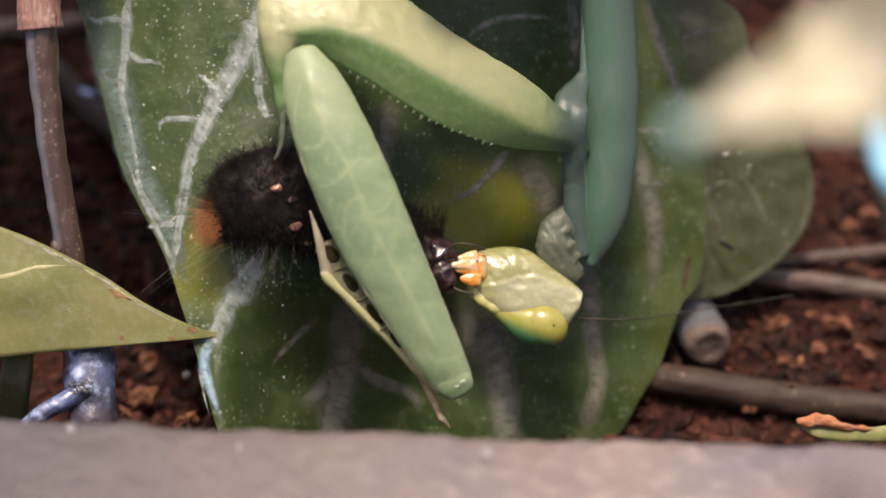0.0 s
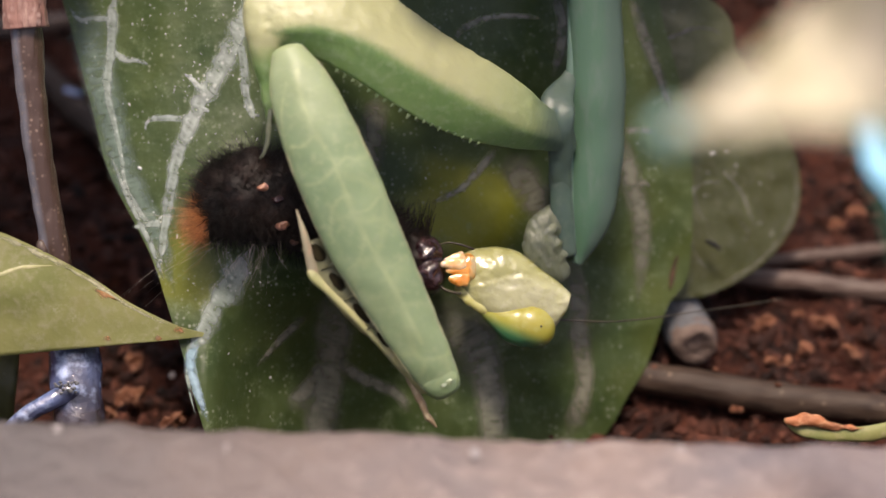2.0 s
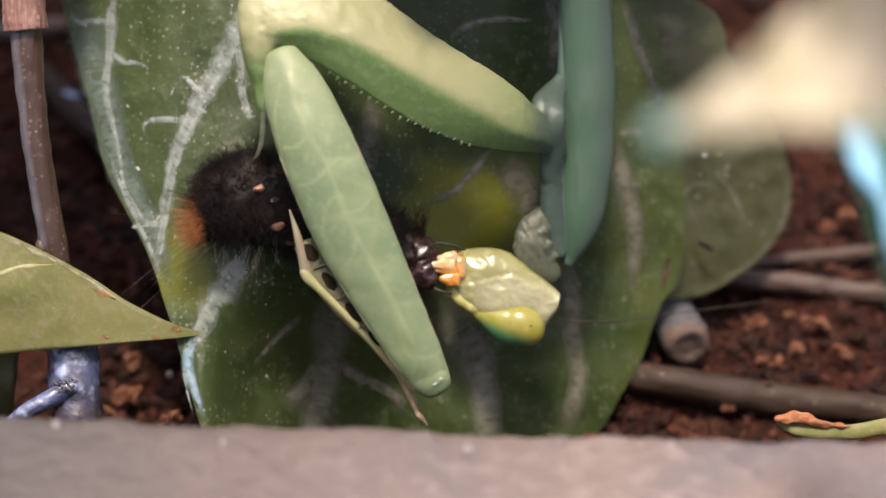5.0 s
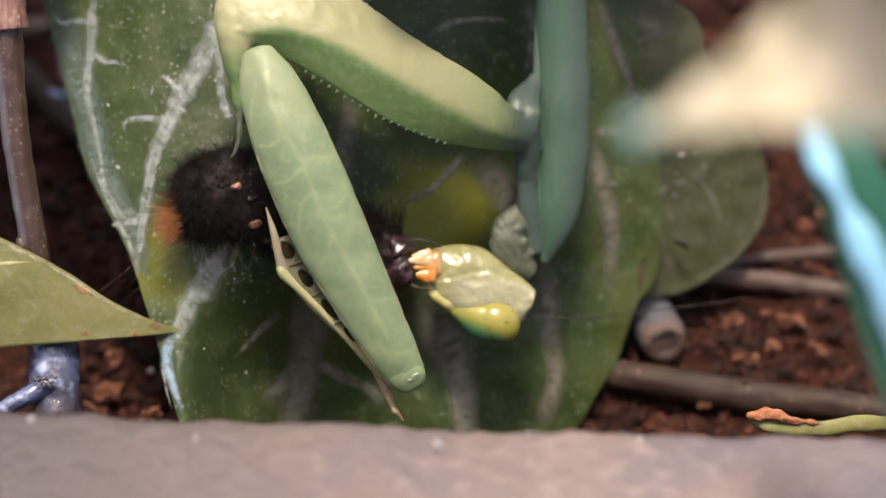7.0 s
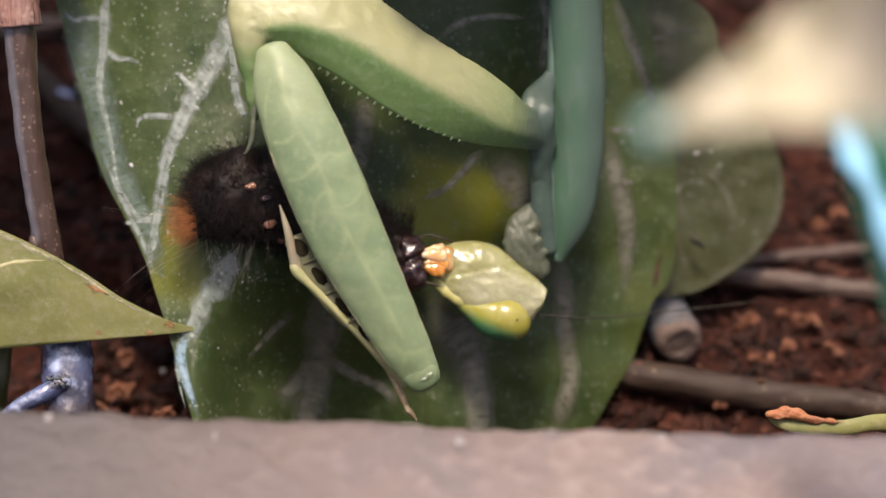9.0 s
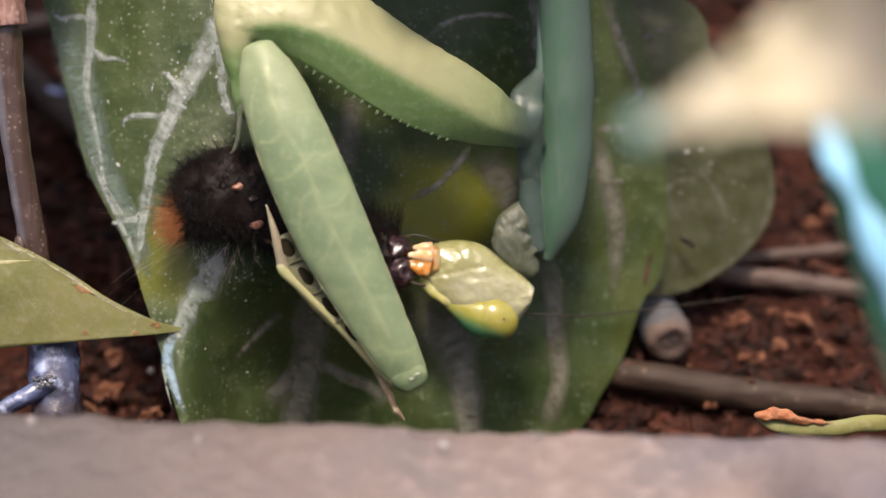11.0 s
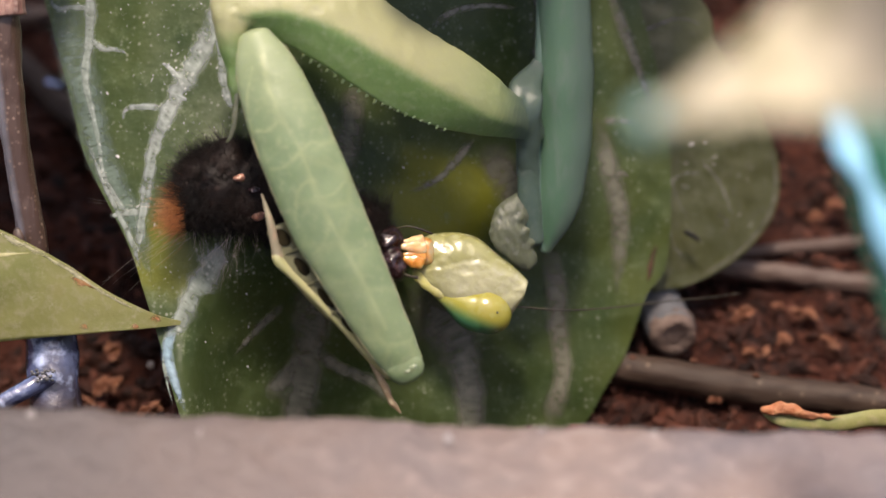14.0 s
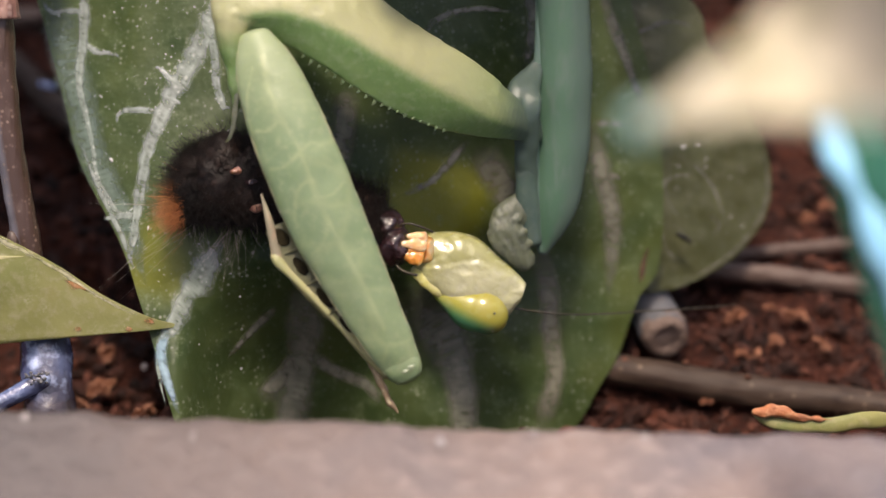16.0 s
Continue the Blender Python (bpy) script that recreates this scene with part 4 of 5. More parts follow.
def build_litter():
    s = lying("stick", (5.59, -5.00, -8.86), (22.68, -7.23, -6.91), 0.66, "straight grey-brown dead stick lying on the soil", STICK)
    for p in ((11.87, -5.02, -7.92), (9.30, -4.91, -7.96), (14.38, -5.63, -7.38)):
        part("knot", lump(p, 0.16, 0.09, 0.1, -10, 0.03, 0.2, 10, 8), CHIP, s, "small orange lenticel")
    lying("twig", (13.77, -0.72, -13.71), (24.38, 0.52, -14.67), 0.30, "thin pale brown twig lying on the soil", TWIG, 0.05)
    lying("twig", (13.42, -1.25, -12.89), (24.28, -2.29, -11.99), 0.45, "grey-brown twig half sunk in the soil", TWIG, 0.08)
    # a dark twig; the bluish lumps put on it paint its glints
    wet = lying("twig", (-18.60, 8.60, -22.74), (-14.07, 4.42, -18.56), 0.62, "dark reddish-brown twig with painted glints, on shaded soil", STICK, 0.12)
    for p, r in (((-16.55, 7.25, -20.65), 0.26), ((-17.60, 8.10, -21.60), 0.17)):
        part("glint_patch", lump(p, 1.7 * r, 0.8 * r, 0.6 * r, -20, 0.3 * r, 0.2, 16, 10), TWIG_GLINT, wet, "painted bluish glint")
    lying("twig", (-22.44, 10.37, -24.66), (-16.21, 10.94, -24.95), 0.6, "dark twig on shaded soil", STEM, 0.12)
    # cut stub with a hollow ringed end
    a, b = Vector((10.23, -1.92, -11.66)), Vector((11.08, -3.91, -8.82))
    stub = thing("stem_stub", a, "pale grey cut stem stub with a brown pith end", "stub")
    d = (b - a).normalized()
    part("bark", limb([tuple(a - d * 1.0), tuple(a.lerp(b, 0.4)), tuple(b)], [0.85, 0.98, 1.02], n=24, seg=22, ends=(True, False), rough=0.08, rough_size=0.6), STUB, stub)
    # the cut end: a raised woody ring round a sunken pith
    side = d.cross(Vector((0, 0, 1))).normalized()
    up = side.cross(d)
    bm, loops = bmesh.new(), []
    for along, r in ((-0.30, 1.00), (0.10, 0.98), (0.32, 0.86), (0.38, 0.74), (0.33, 0.58), (0.30, 0.40), (0.32, 0.20)):
        loop = []
        for k in range(28):
            w = 2 * math.pi * k / 28
            q = b + d * along + (side * math.cos(w) + up * math.sin(w)) * r
            loop.append(bm.verts.new(q + (q - b) * 0.14 * noise.noise(q / 0.5)))
        loops.append(loop)
    for A, B in zip(loops, loops[1:]):
        for k in range(28):
            bm.faces.new((A[k], A[(k + 1) % 28], B[(k + 1) % 28], B[k]))
    bm.faces.new(loops[-1])
    part("cut_end", bm, STUB_END, stub, "rough brown ringed cut end")
    part("pith", lump(b + d * 0.27 + Vector((-0.12, 0.12, 0)), 0.16, 0.12, 0.12, 30, 0.05, 0.2), HOLLOW_SHADE, stub, "dark pith hole")
    # orange bark chips
    rnd = random.Random(12)
    chips = [((14.25, -3.23, -10.77), 0.75, 0.42, 30), ((16.86, -3.16, -10.98), 0.85, 0.3, -15), ((15.89, -2.83, -11.31), 0.26, 0.2, 0), ((14.64, -4.73, -9.27), 0.7, 0.3, 10),
             ((19.06, 1.66, -15.66), 0.4, 0.35, 0), ((17.97, 1.03, -15.17), 0.5, 0.3, 40), ((17.83, -4.28, -9.86), 0.6, 0.3, -20), ((12.79, -6.54, -7.75), 0.5, 0.25, 15),
             ((-12.53, -6.08, -7.92), 0.9, 0.4, 20), ((-13.27, -6.74, -7.26), 0.7, 0.3, -30), ((-12.42, -4.74, -9.41), 0.35, 0.7, 10), ((-10.34, -6.92, -4.82), 0.75, 0.4, 30), ((15.92, -4.28, -9.86), 0.4, 0.3, 15)]
    for p, rx, ry, turn in chips:
        t = thing("bark_chip", p, "orange-brown bark chip lying on the soil", "bark chip", "bark chips on the soil")
        part("chip_body", lump(p, rx * 0.7, ry * 0.7, 0.2, turn + rnd.uniform(-8, 8), 0.4, 0.22, 16, 10), CHIP, t, smooth=False)
    p = (-10.63, -5.22, -7.65)
    t = thing("pebble", p, "tiny bluish-white pebble on the soil", "pebble")
    part("pebble_body", lump(p, 0.15, 0.17, 0.14, 0, 0.05, 0.2, 12, 8), SPLINTER, t)
    # curled yellowing leaf by the board
    t = thing("dry_leaf", (19.86, -7.78, 0.0), "curled yellow-green leaf with a withered orange tip", "leaf")
    spine = [(13.33, -6.43, 2.00), (13.73, -6.72, 2.20), (14.52, -6.92, 2.30), (16.02, -6.95, 2.20), (18.27, -6.81, 1.50), (21.38, -7.32, -1.00), (24.91, -10.73, -7.50)]
    part("blade", limb(spine, [0.08, 0.20, 0.27, 0.28, 0.30, 0.28, 0.12], flat=0.4, n=60, rough=0.08, rough_size=0.8), YELLOW_LEAF, t)
    part("withered_rim", limb([(13.30, -6.45, 2.40), (13.85, -6.42, 2.45), (14.34, -6.42, 2.45), (14.93, -6.66, 2.45), (16.20, -6.72, 2.35)], [0.10, 0.24, 0.26, 0.14, 0.04], flat=0.6, n=40, rough=0.12, rough_size=0.4), WITHER, t, "withered orange rim")


def build_foreground():
    # sunlit leaf close to the lens, its tip hanging into view
    def h(x, y):
        # bends the right part away from the sun, to dim it
        fold = smooth(x, 7.5, 9.2)
        return 46.0 - (0.7 - 1.15 * fold) * (y - 2.7) + 0.4 * math.sin(x * 1.1 + y * 0.5) + 0.5 * noise.noise(Vector((x / 3, y / 2.4, 2)))
    leaf = thing("sunlit_leaf", (20, 4, 42), "pale leaf close to the lens, sun glare put into its colour", "leaf")
    bm = bmesh.new()
    top = spline([(4.63, 2.35), (5.31, 2.82), (6.36, 3.66), (7.46, 4.64), (8.91, 6.02), (11.52, 7.15), (16.05, 5.68), (18.55, 3.75)], 60)
    low = spline([(4.65, 2.26), (5.40, 2.39), (6.30, 2.39), (7.27, 2.49), (8.80, 2.41), (11.52, 2.17), (16.05, 2.39), (18.55, 3.53)], 60)
    rows = []
    for a, b in zip(top, low):
        for s in (0, 1):
            rows.append([bm.verts.new((a[0] + (b[0] - a[0]) * i / 24, a[1] + (b[1] - a[1]) * i / 24,
                                       h(a[0] + (b[0] - a[0]) * i / 24, a[1] + (b[1] - a[1]) * i / 24) - 0.2 * s)) for i in range(25)])
    for s in (0, 1):
        g = rows[s::2]
        for A, B in zip(g, g[1:]):
            for i in range(24):
                bm.faces.new((A[i], B[i], B[i + 1], A[i + 1]))
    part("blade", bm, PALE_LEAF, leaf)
    part("rim", limb([(4.75, 2.46, 45.60), (5.11, 2.51, 45.50), (5.91, 2.51, 45.50), (7.05, 2.58, 45.50), (8.43, 2.53, 45.50), (10.49, 2.30, 45.50)], [0.2, 0.24, 0.2, 0.2, 0.22, 0.22], flat=0.4, n=40), RIM, leaf, "lower rim, shade put into its grey-green colour")
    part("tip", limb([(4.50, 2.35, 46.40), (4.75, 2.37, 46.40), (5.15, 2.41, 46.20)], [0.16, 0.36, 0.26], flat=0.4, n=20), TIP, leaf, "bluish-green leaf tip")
    part("stalk", limb([(18.49, 3.64, 46.00), (28.62, 2.85, 30.00), (41.12, -8.92, 10.00), (48.26, -24.15, -5.00)], [0.4, 0.5, 0.7, 0.9], n=40), STEM, leaf)
    # glossy blade beside it
    b = thing("grass_blade", (20, -14, 20), "glossy blue-green grass blade leaning before the soil", "grass")
    part("blade_body", limb([(11.69, 4.64, 25.50), (13.03, 2.23, 26.00), (14.08, 0.18, 25.50), (15.15, -2.55, 25.00), (17.45, -7.68, 22.00), (23.72, -21.06, 8.00), (25.81, -32.29, -2.00)], [0.55, 1.0, 1.25, 1.4, 1.5, 1.4, 1.0], flat=0.35, n=60, seg=20), BLADE, b)
    # not a rib: the blade's sky highlight, painted as a raised strip
    part("midrib", limb([(12.05, 3.57, 26.10), (12.48, 2.22, 26.50), (12.92, 1.27, 26.55), (13.48, 0.17, 26.40), (14.33, -1.57, 26.10), (16.22, -5.85, 24.00)], [0.28, 0.44, 0.2, 0.46, 0.44, 0.4], flat=0.35, n=50, rough=0.12, rough_size=1.2), BLADE_GLINT, b, "sky-blue highlight painted as a raised strip")
    return leaf


# ---- caterpillar ----
def build_caterpillar():
    at = (-6.86, 1.96, 0.80)
    cat = thing("caterpillar", at, "black hairy caterpillar with an orange tuft, held on the leaf", "caterpillar")
    rnd = random.Random(21)
    segs = [((-8.01, 1.93, -0.10), 1.05, 1.55), ((-6.97, 2.08, 0.10), 1.5, 1.85), ((-5.83, 1.97, 0.10), 1.45, 1.8), ((-4.65, 1.50, -0.20), 1.3, 1.65), ((-3.38, 0.90, -1.10), 1.3, 1.5), ((-2.08, 0.35, -1.80), 1.2, 1.35)]
    for c, rx, ry in segs:
        part("segment", lump(c, rx, ry, 1.3, -18, 0.12, 0.6, 32, 22), FUR, cat)
    fore_at = (-0.64, -0.31, -2.20)
    fore = part("fore_body", lump(fore_at, 1.0, 1.08, 1.0, -25, 0.2, 0.5, 26, 18), FUR, cat, at=fore_at)
    part("wet_flesh", ball(lump((-0.22, -0.25, -1.95), 0.70, 0.80, 0.8, -20, 0.16, 0.4, 32, 22), (-0.06, -1.00, -1.90), 0.72, 0.88, 0.85, -10, 0.13, 0.4, 32, 22), FLESH, fore, "torn glossy reddish-black flesh")
    for p, r, m in (((-6.31, 2.29, 1.36), 0.26, WART), ((-5.62, 0.88, 1.02), 0.34, WART), ((-5.75, 1.84, 1.34), 0.27, FLESH), ((-8.61, 0.88, 0.50), 0.24, WART), ((-5.16, 0.24, 0.50), 0.22, WART)):
        part("wart", lump(p, r * 0.9, r * 0.55, 0.2, 10, 0.08, 0.15, 14, 10), m, cat)

    TURN = Matrix.Rotation(radians(-18), 3, "Z")

    def coat(seg_list, count, length, r, spread=0.5):
        out = []
        for _ in range(count):
            c, rx, ry = rnd.choice(seg_list)
            d = Vector((rnd.gauss(0, 1), rnd.gauss(0, 1), rnd.gauss(0.75, 0.75))).normalized()
            p = Vector(c) + TURN @ Vector((d.x * rx * 0.98, d.y * ry * 0.98, d.z * 1.3 * 0.98))
            way = (Vector((d.x, d.y, 0.3 * d.z)) + Vector((rnd.uniform(-spread, spread), rnd.uniform(-spread, spread), rnd.uniform(-0.2, 0.3)))) * length * rnd.uniform(0.5, 1.3)
            out.append((p, way, Vector((rnd.uniform(-0.1, 0.1), rnd.uniform(-0.15, 0.1), 0))))
        return out
    part("bristles", hairs(bmesh.new(), coat(segs, 17000, 0.50, 0.02, 0.8), 0.0085), BRISTLE, cat, "short black bristles")
    part("fore_bristles", hairs(bmesh.new(), [(Vector((-0.71, -0.09, -2.00)) + Vector((rnd.uniform(-0.7, 0.7), rnd.uniform(0.2, 0.8), rnd.uniform(-0.3, 0.6))),
         Vector((rnd.uniform(-0.25, 0.5), rnd.uniform(0.7, 1.7), rnd.uniform(-0.1, 0.5))), Vector((rnd.uniform(-0.2, 0.1), 0, 0))) for _ in range(110)], 0.02), BRISTLE, fore, "long black bristles")
    tuft = []
    for _ in range(760):
        p = Vector((-8.60, 1.08, 0.60)) + Vector((rnd.uniform(-0.2, 0.25), rnd.gauss(-0.05, 0.34), rnd.uniform(-0.6, 0.5)))
        tuft.append((p, Vector((rnd.uniform(-1.35, -0.4), 0.5 * (p.y - 1.2) + rnd.uniform(-0.35, 0.3), rnd.uniform(-0.1, 0.6))), Vector((0, rnd.uniform(-0.2, 0.1), -0.1))))
    part("orange_tuft", hairs(bmesh.new(), tuft, 0.0042), GINGER, cat, "tuft of orange hairs")
    pale = []
    for _ in range(18):
        p = Vector((-7.22, 0.35, 0.30)) + Vector((rnd.uniform(-1.3, 1.6), rnd.uniform(-0.3, 0.3), rnd.uniform(-0.4, 0.6)))
        pale.append((p, Vector((rnd.uniform(-0.9, 0.8), rnd.uniform(-2.4, -0.8), rnd.uniform(-0.3, 0.5))), Vector((rnd.uniform(-0.9, 0.9), 0, -0.3))))
    for k in range(9):
        p = Vector((-8.31, 0.45, 0.20)) + Vector((rnd.uniform(-0.4, 0.4), rnd.uniform(-0.4, 0.8), 0))
        pale.append((p, Vector((rnd.uniform(-4.2, -2.2), rnd.uniform(-2.4, 0.3) - 0.6, rnd.uniform(-0.3, 0.3))), Vector((0, rnd.uniform(-0.6, 0.2), -0.2))))
    for _ in range(18):
        # a fan of fine hairs under the body
        p = Vector((-6.6, 0.15, 0.2)) + Vector((rnd.uniform(-0.5, 0.5), rnd.uniform(-0.2, 0.2), rnd.uniform(-0.3, 0.3)))
        pale.append((p, Vector((rnd.uniform(-1.7, 0.5), rnd.uniform(-2.8, -1.0), rnd.uniform(-0.8, 0.0))), Vector((rnd.uniform(-0.2, 0.2), 0, -0.2))))
    for dy in (0.28, 0.12):
        pale.append((Vector((-9.80, 1.21, 0.40)), Vector((-2.6, dy, 0.0)), Vector((0, 0.1, 0))))
    part("pale_hairs", hairs(bmesh.new(), pale, 0.0038, 5), WHITE_HAIR, cat, "long thin whitish hairs")
    return cat, fore, fore_at


# ---- mantis ----
def coxa_edge(s):
    """A place on the lower edge of the foreleg's first segment, s from 0 to 1."""
    a, b, c = Vector((-3.41, 6.56, 2.95)), Vector((-0.76, 4.93, 2.30)), Vector((1.89, 3.95, 1.00))
    return a.lerp(b, 2 * s) if s < 0.5 else b.lerp(c, 2 * s - 1)


def coxa_body(bm):
    """A keeled limb between its upper edge, its ridge and its lower edge; the pigment is cream above the ridge."""
    upper = spline([(-6.82, 9.37, 2.80), (-6.29, 10.61, 2.60), (-3.89, 10.85, 2.40), (-1.99, 9.88, 2.30), (-0.19, 8.61, 1.90), (1.52, 7.55, 1.30), (3.15, 6.62, 0.50), (4.35, 5.72, -0.50), (5.60, 4.85, -2.10)], 80)
    ridge = spline([(-6.90, 8.64, 2.90), (-5.85, 8.17, 3.50), (-4.26, 8.25, 3.60), (-2.80, 7.88, 3.45), (-0.92, 6.91, 3.00), (0.76, 5.99, 2.35), (2.48, 5.11, 1.40), (3.98, 4.44, 0.10), (5.80, 4.10, -2.15)], 80)
    lower = spline([(-6.82, 8.06, 2.80), (-5.68, 7.42, 2.95), (-4.29, 7.00, 2.90), (-3.03, 6.38, 2.80), (-1.46, 5.39, 2.40), (0.02, 4.57, 1.80), (1.63, 4.01, 1.00), (3.39, 3.76, -0.20), (5.75, 3.70, -2.30)], 80)
    lay = bm.verts.layers.float.get("pigment")
    rows, m = [], 48
    for i, (u, r, w) in enumerate(zip(upper, ridge, lower)):
        u, r, w = Vector(u), Vector(r), Vector(w)
        up, dn = u.lerp(r, 0.55), r.lerp(w, 0.5)
        up.z += 0.14
        dn.z += 0.07
        row = []
        for k, q in enumerate(spline([u, up, r, dn, w], m + 1)):
            f, q = k / m, Vector(q)
            skin = 1 - smooth(f, 0.4, 0.6)
            q += Vector((0.3, 0.6, 0.7)) * (0.05 * noise.noise(q / 0.5) + 0.035 * noise.noise(q / 0.17)) * (0.3 + 0.7 * skin)
            edge_at = 0.49 + 0.03 * noise.noise(Vector((i * 0.13, 0, 0))) + 0.1 * (1 - smooth(i, 4, 16)) + 0.4 * (1 - smooth(i, 0, 8))
            tone = 1 - smooth(f, edge_at - 0.02, edge_at + 0.09)
            row.append((q, tone * (1 - 0.7 * smooth(i, 44, 79)) + 0.12 * max(0.0, noise.noise(q / 0.6)) * (1 - tone)))
        for k in range(1, 10):
            q = w.lerp(u, k / 10)
            q.z -= 0.9 * math.sin(math.pi * k / 10) * min(1.0, (79 - i) / 15 + 0.2, i / 8 + 0.2)
            row.append((q, smooth(k, 5, 9)))
        got = []
        for q, tone in row:
            v = bm.verts.new(q)
            v[lay] = tone
            got.append(v)
        rows.append(got)
    n = len(rows[0])
    for A, B in zip(rows, rows[1:]):
        for k in range(n):
            bm.faces.new((A[k], A[(k + 1) % n], B[(k + 1) % n], B[k]))
    bm.faces.new(rows[0])
    bm.faces.new(rows[-1])
    return bm


FEMUR_AXIS = [(-5.22, 7.22, 3.70), (-4.84, 6.10, 3.90), (-4.20, 4.48, 4.10), (-3.38, 2.51, 4.20), (-2.41, 0.33, 4.10), (-1.29, -1.85, 3.90), (-0.29, -3.69, 3.70), (0.42, -4.91, 3.50)]
FEMUR_WIDTH = [0.62, 1.10, 1.36, 1.45, 1.40, 1.19, 0.95, 0.74]


def face_shield():
    """The head: a domed three-sided shield, creased between mouth shield and forehead, greyer on the forehead."""
    top = spline([(1.20, -0.20), (1.79, 0.02), (2.68, 0.09), (3.50, -0.12), (4.28, -0.72), (5.02, -1.25), (5.50, -1.70)], 60)
    low = spline([(1.02, -1.57), (1.46, -2.06), (2.12, -2.55), (3.01, -2.99), (3.90, -3.34), (4.72, -3.20), (5.32, -2.45)], 60)
    bm = bmesh.new()
    lay = bm.verts.layers.float.new("pigment")
    nv, rows = 44, []
    for k, (a, b) in enumerate(zip(top, low)):
        u, row = k / 59, []
        for i in range(2 * nv):
            v = i / nv if i <= nv else (2 * nv - i) / nv
            x, y = a[0] + (b[0] - a[0]) * v, a[1] + (b[1] - a[1]) * v
            dome = max(0.0, 1 - abs(2 * v - 1) ** (2.4 + 9 * smooth(v, 0.45, 0.6) * (1 - smooth(u, 0.4, 0.75)))) ** 0.6 * (0.62 + 0.3 * math.sin(math.pi * min(1, u * 1.1)))
            crease = 0.80 - 0.93 * u + 0.03 * math.sin(8 * u + 0.5)
            z = -2.4 + dome * 0.68
            if 0 < i < nv:
                z += 0.03 * smooth(v - crease, -0.01, 0.05) * (1 - smooth(v - crease, 0.25, 0.7))
                z -= 0.02 * math.exp(-((v - crease + 0.02) / 0.03) ** 2) * (1 - smooth(u, 0.6, 0.85))
                z += 0.08 * noise.noise(Vector((x * 1.1, y * 1.1, 5))) + 0.04 * noise.noise(Vector((x * 3.4, y * 3.4, 2))) + 0.015 * noise.noise(Vector((x * 8, y * 8, 5)))
            elif i > nv:
                z = -2.4 - dome * 0.5
            w = bm.verts.new((x, y, z))
            w[lay] = smooth(v - crease, -0.05, 0.12) * smooth(u, 0.15, 0.45)
            row.append(w)
        rows.append(row)
    m = 2 * nv
    for A, B in zip(rows, rows[1:]):
        for i in range(m):
            bm.faces.new((A[i], A[(i + 1) % m], B[(i + 1) % m], B[i]))
    bm.faces.new(rows[0])
    bm.faces.new(rows[-1])
    return bm


def build_mantis():
    at = (-3.2, 5.0, 3.0)
    man = thing("mantis", at, "green praying mantis gripping and eating a black caterpillar", "mantis")
    # pronotum: a long flattened plate with a ridge
    # shade on its right side is in the pigment
    part("thorax", limb([(6.34, 16.96, -1.40), (6.43, 13.05, -1.80), (6.48, 9.78, -2.20), (6.56, 7.14, -2.50), (6.58, 5.15, -2.70), (6.50, 3.15, -2.90), (6.30, 1.14, -3.00), (5.87, -0.56, -3.20)], [1.0, 1.05, 1.06, 1.10, 1.14, 1.06, 0.86, 0.24], flat=0.5, n=60, seg=40, ridge=0.1, rough=0.06, rough_size=1.6, pale=(-0.4, 0.5)), MANTIS_TEAL, man, "blue-green shield of the thorax")
    # the rim's paler colour paints the lit left edge
    part("thorax_rim", limb([(5.58, 11.97, -2.00), (5.57, 8.45, -2.20), (5.51, 5.36, -2.40), (5.52, 3.14, -2.60), (5.65, 0.91, -2.80), (5.82, -0.56, -3.10)], [0.16, 0.17, 0.17, 0.15, 0.12, 0.06], flat=0.5, n=50, seg=14), MANTIS_RIM, man, "thorax rim, edge light put into its paler colour")
    part("side_plate", limb([(5.71, 6.93, -2.70), (5.29, 5.58, -2.50), (5.11, 4.46, -2.30), (5.11, 3.13, -2.40), (5.22, 1.58, -2.70), (5.46, -0.20, -3.00)], [0.35, 0.5, 0.5, 0.42, 0.45, 0.4], flat=0.5, n=44, seg=24, rough=0.08, rough_size=1.2), PLATE, man, "pale bluish side of the thorax")
    bm = limb([(5.55, 1.90, -3.00), (4.95, 1.25, -2.80), (4.45, 0.70, -2.60), (4.35, 0.10, -2.50), (4.75, -0.50, -2.60), (5.30, -1.15, -2.90)], [0.35, 0.55, 0.66, 0.72, 0.62, 0.35], flat=0.34, n=80, seg=44, rough=0.16, rough_size=0.8)
    for p, q in (((4.75, 1.35, -2.65), (3.85, 0.35, -2.55)), ((4.95, 0.80, -2.50), (3.95, -0.15, -2.45)), ((5.15, 0.25, -2.50), (4.35, -0.60, -2.50)), ((5.35, -0.20, -2.60), (4.85, -0.95, -2.70))):
        m = (Vector(p) + Vector(q)) / 2 + Vector((-0.05, 0.08, 0.05))
        sweep(bm, [p, tuple(m), q], [0.16, 0.20, 0.10], flat=0.6, n=16, seg=14, rough=0.05, rough_size=0.3)
    part("neck", fuse(bm, 0.05, 7, 0.035), MEMBRANE, man, "soft pale folded neck membrane")
    # foreleg
    bm = limb([(-6.02, 9.95, 2.20), (-6.20, 9.10, 2.70), (-6.20, 8.25, 2.95), (-6.05, 7.40, 2.95), (-5.94, 6.45, 2.80), (-5.88, 5.50, 2.65), (-5.93, 4.70, 2.50)], [0.55, 0.74, 0.72, 0.66, 0.53, 0.38, 0.16], flat=0.7, n=70, seg=36, rough=0.07, rough_size=0.5)
    lay = bm.verts.layers.float.new("pigment")
    for w in bm.verts:
        w[lay] = smooth(w.co.y + 0.3 * noise.noise(w.co / 0.5), 6.5, 7.9)
    ball(bm, (-5.75, 8.05, 3.05), 0.75, 0.55, 0.5, -30, 0.10, 0.4, 28, 18)
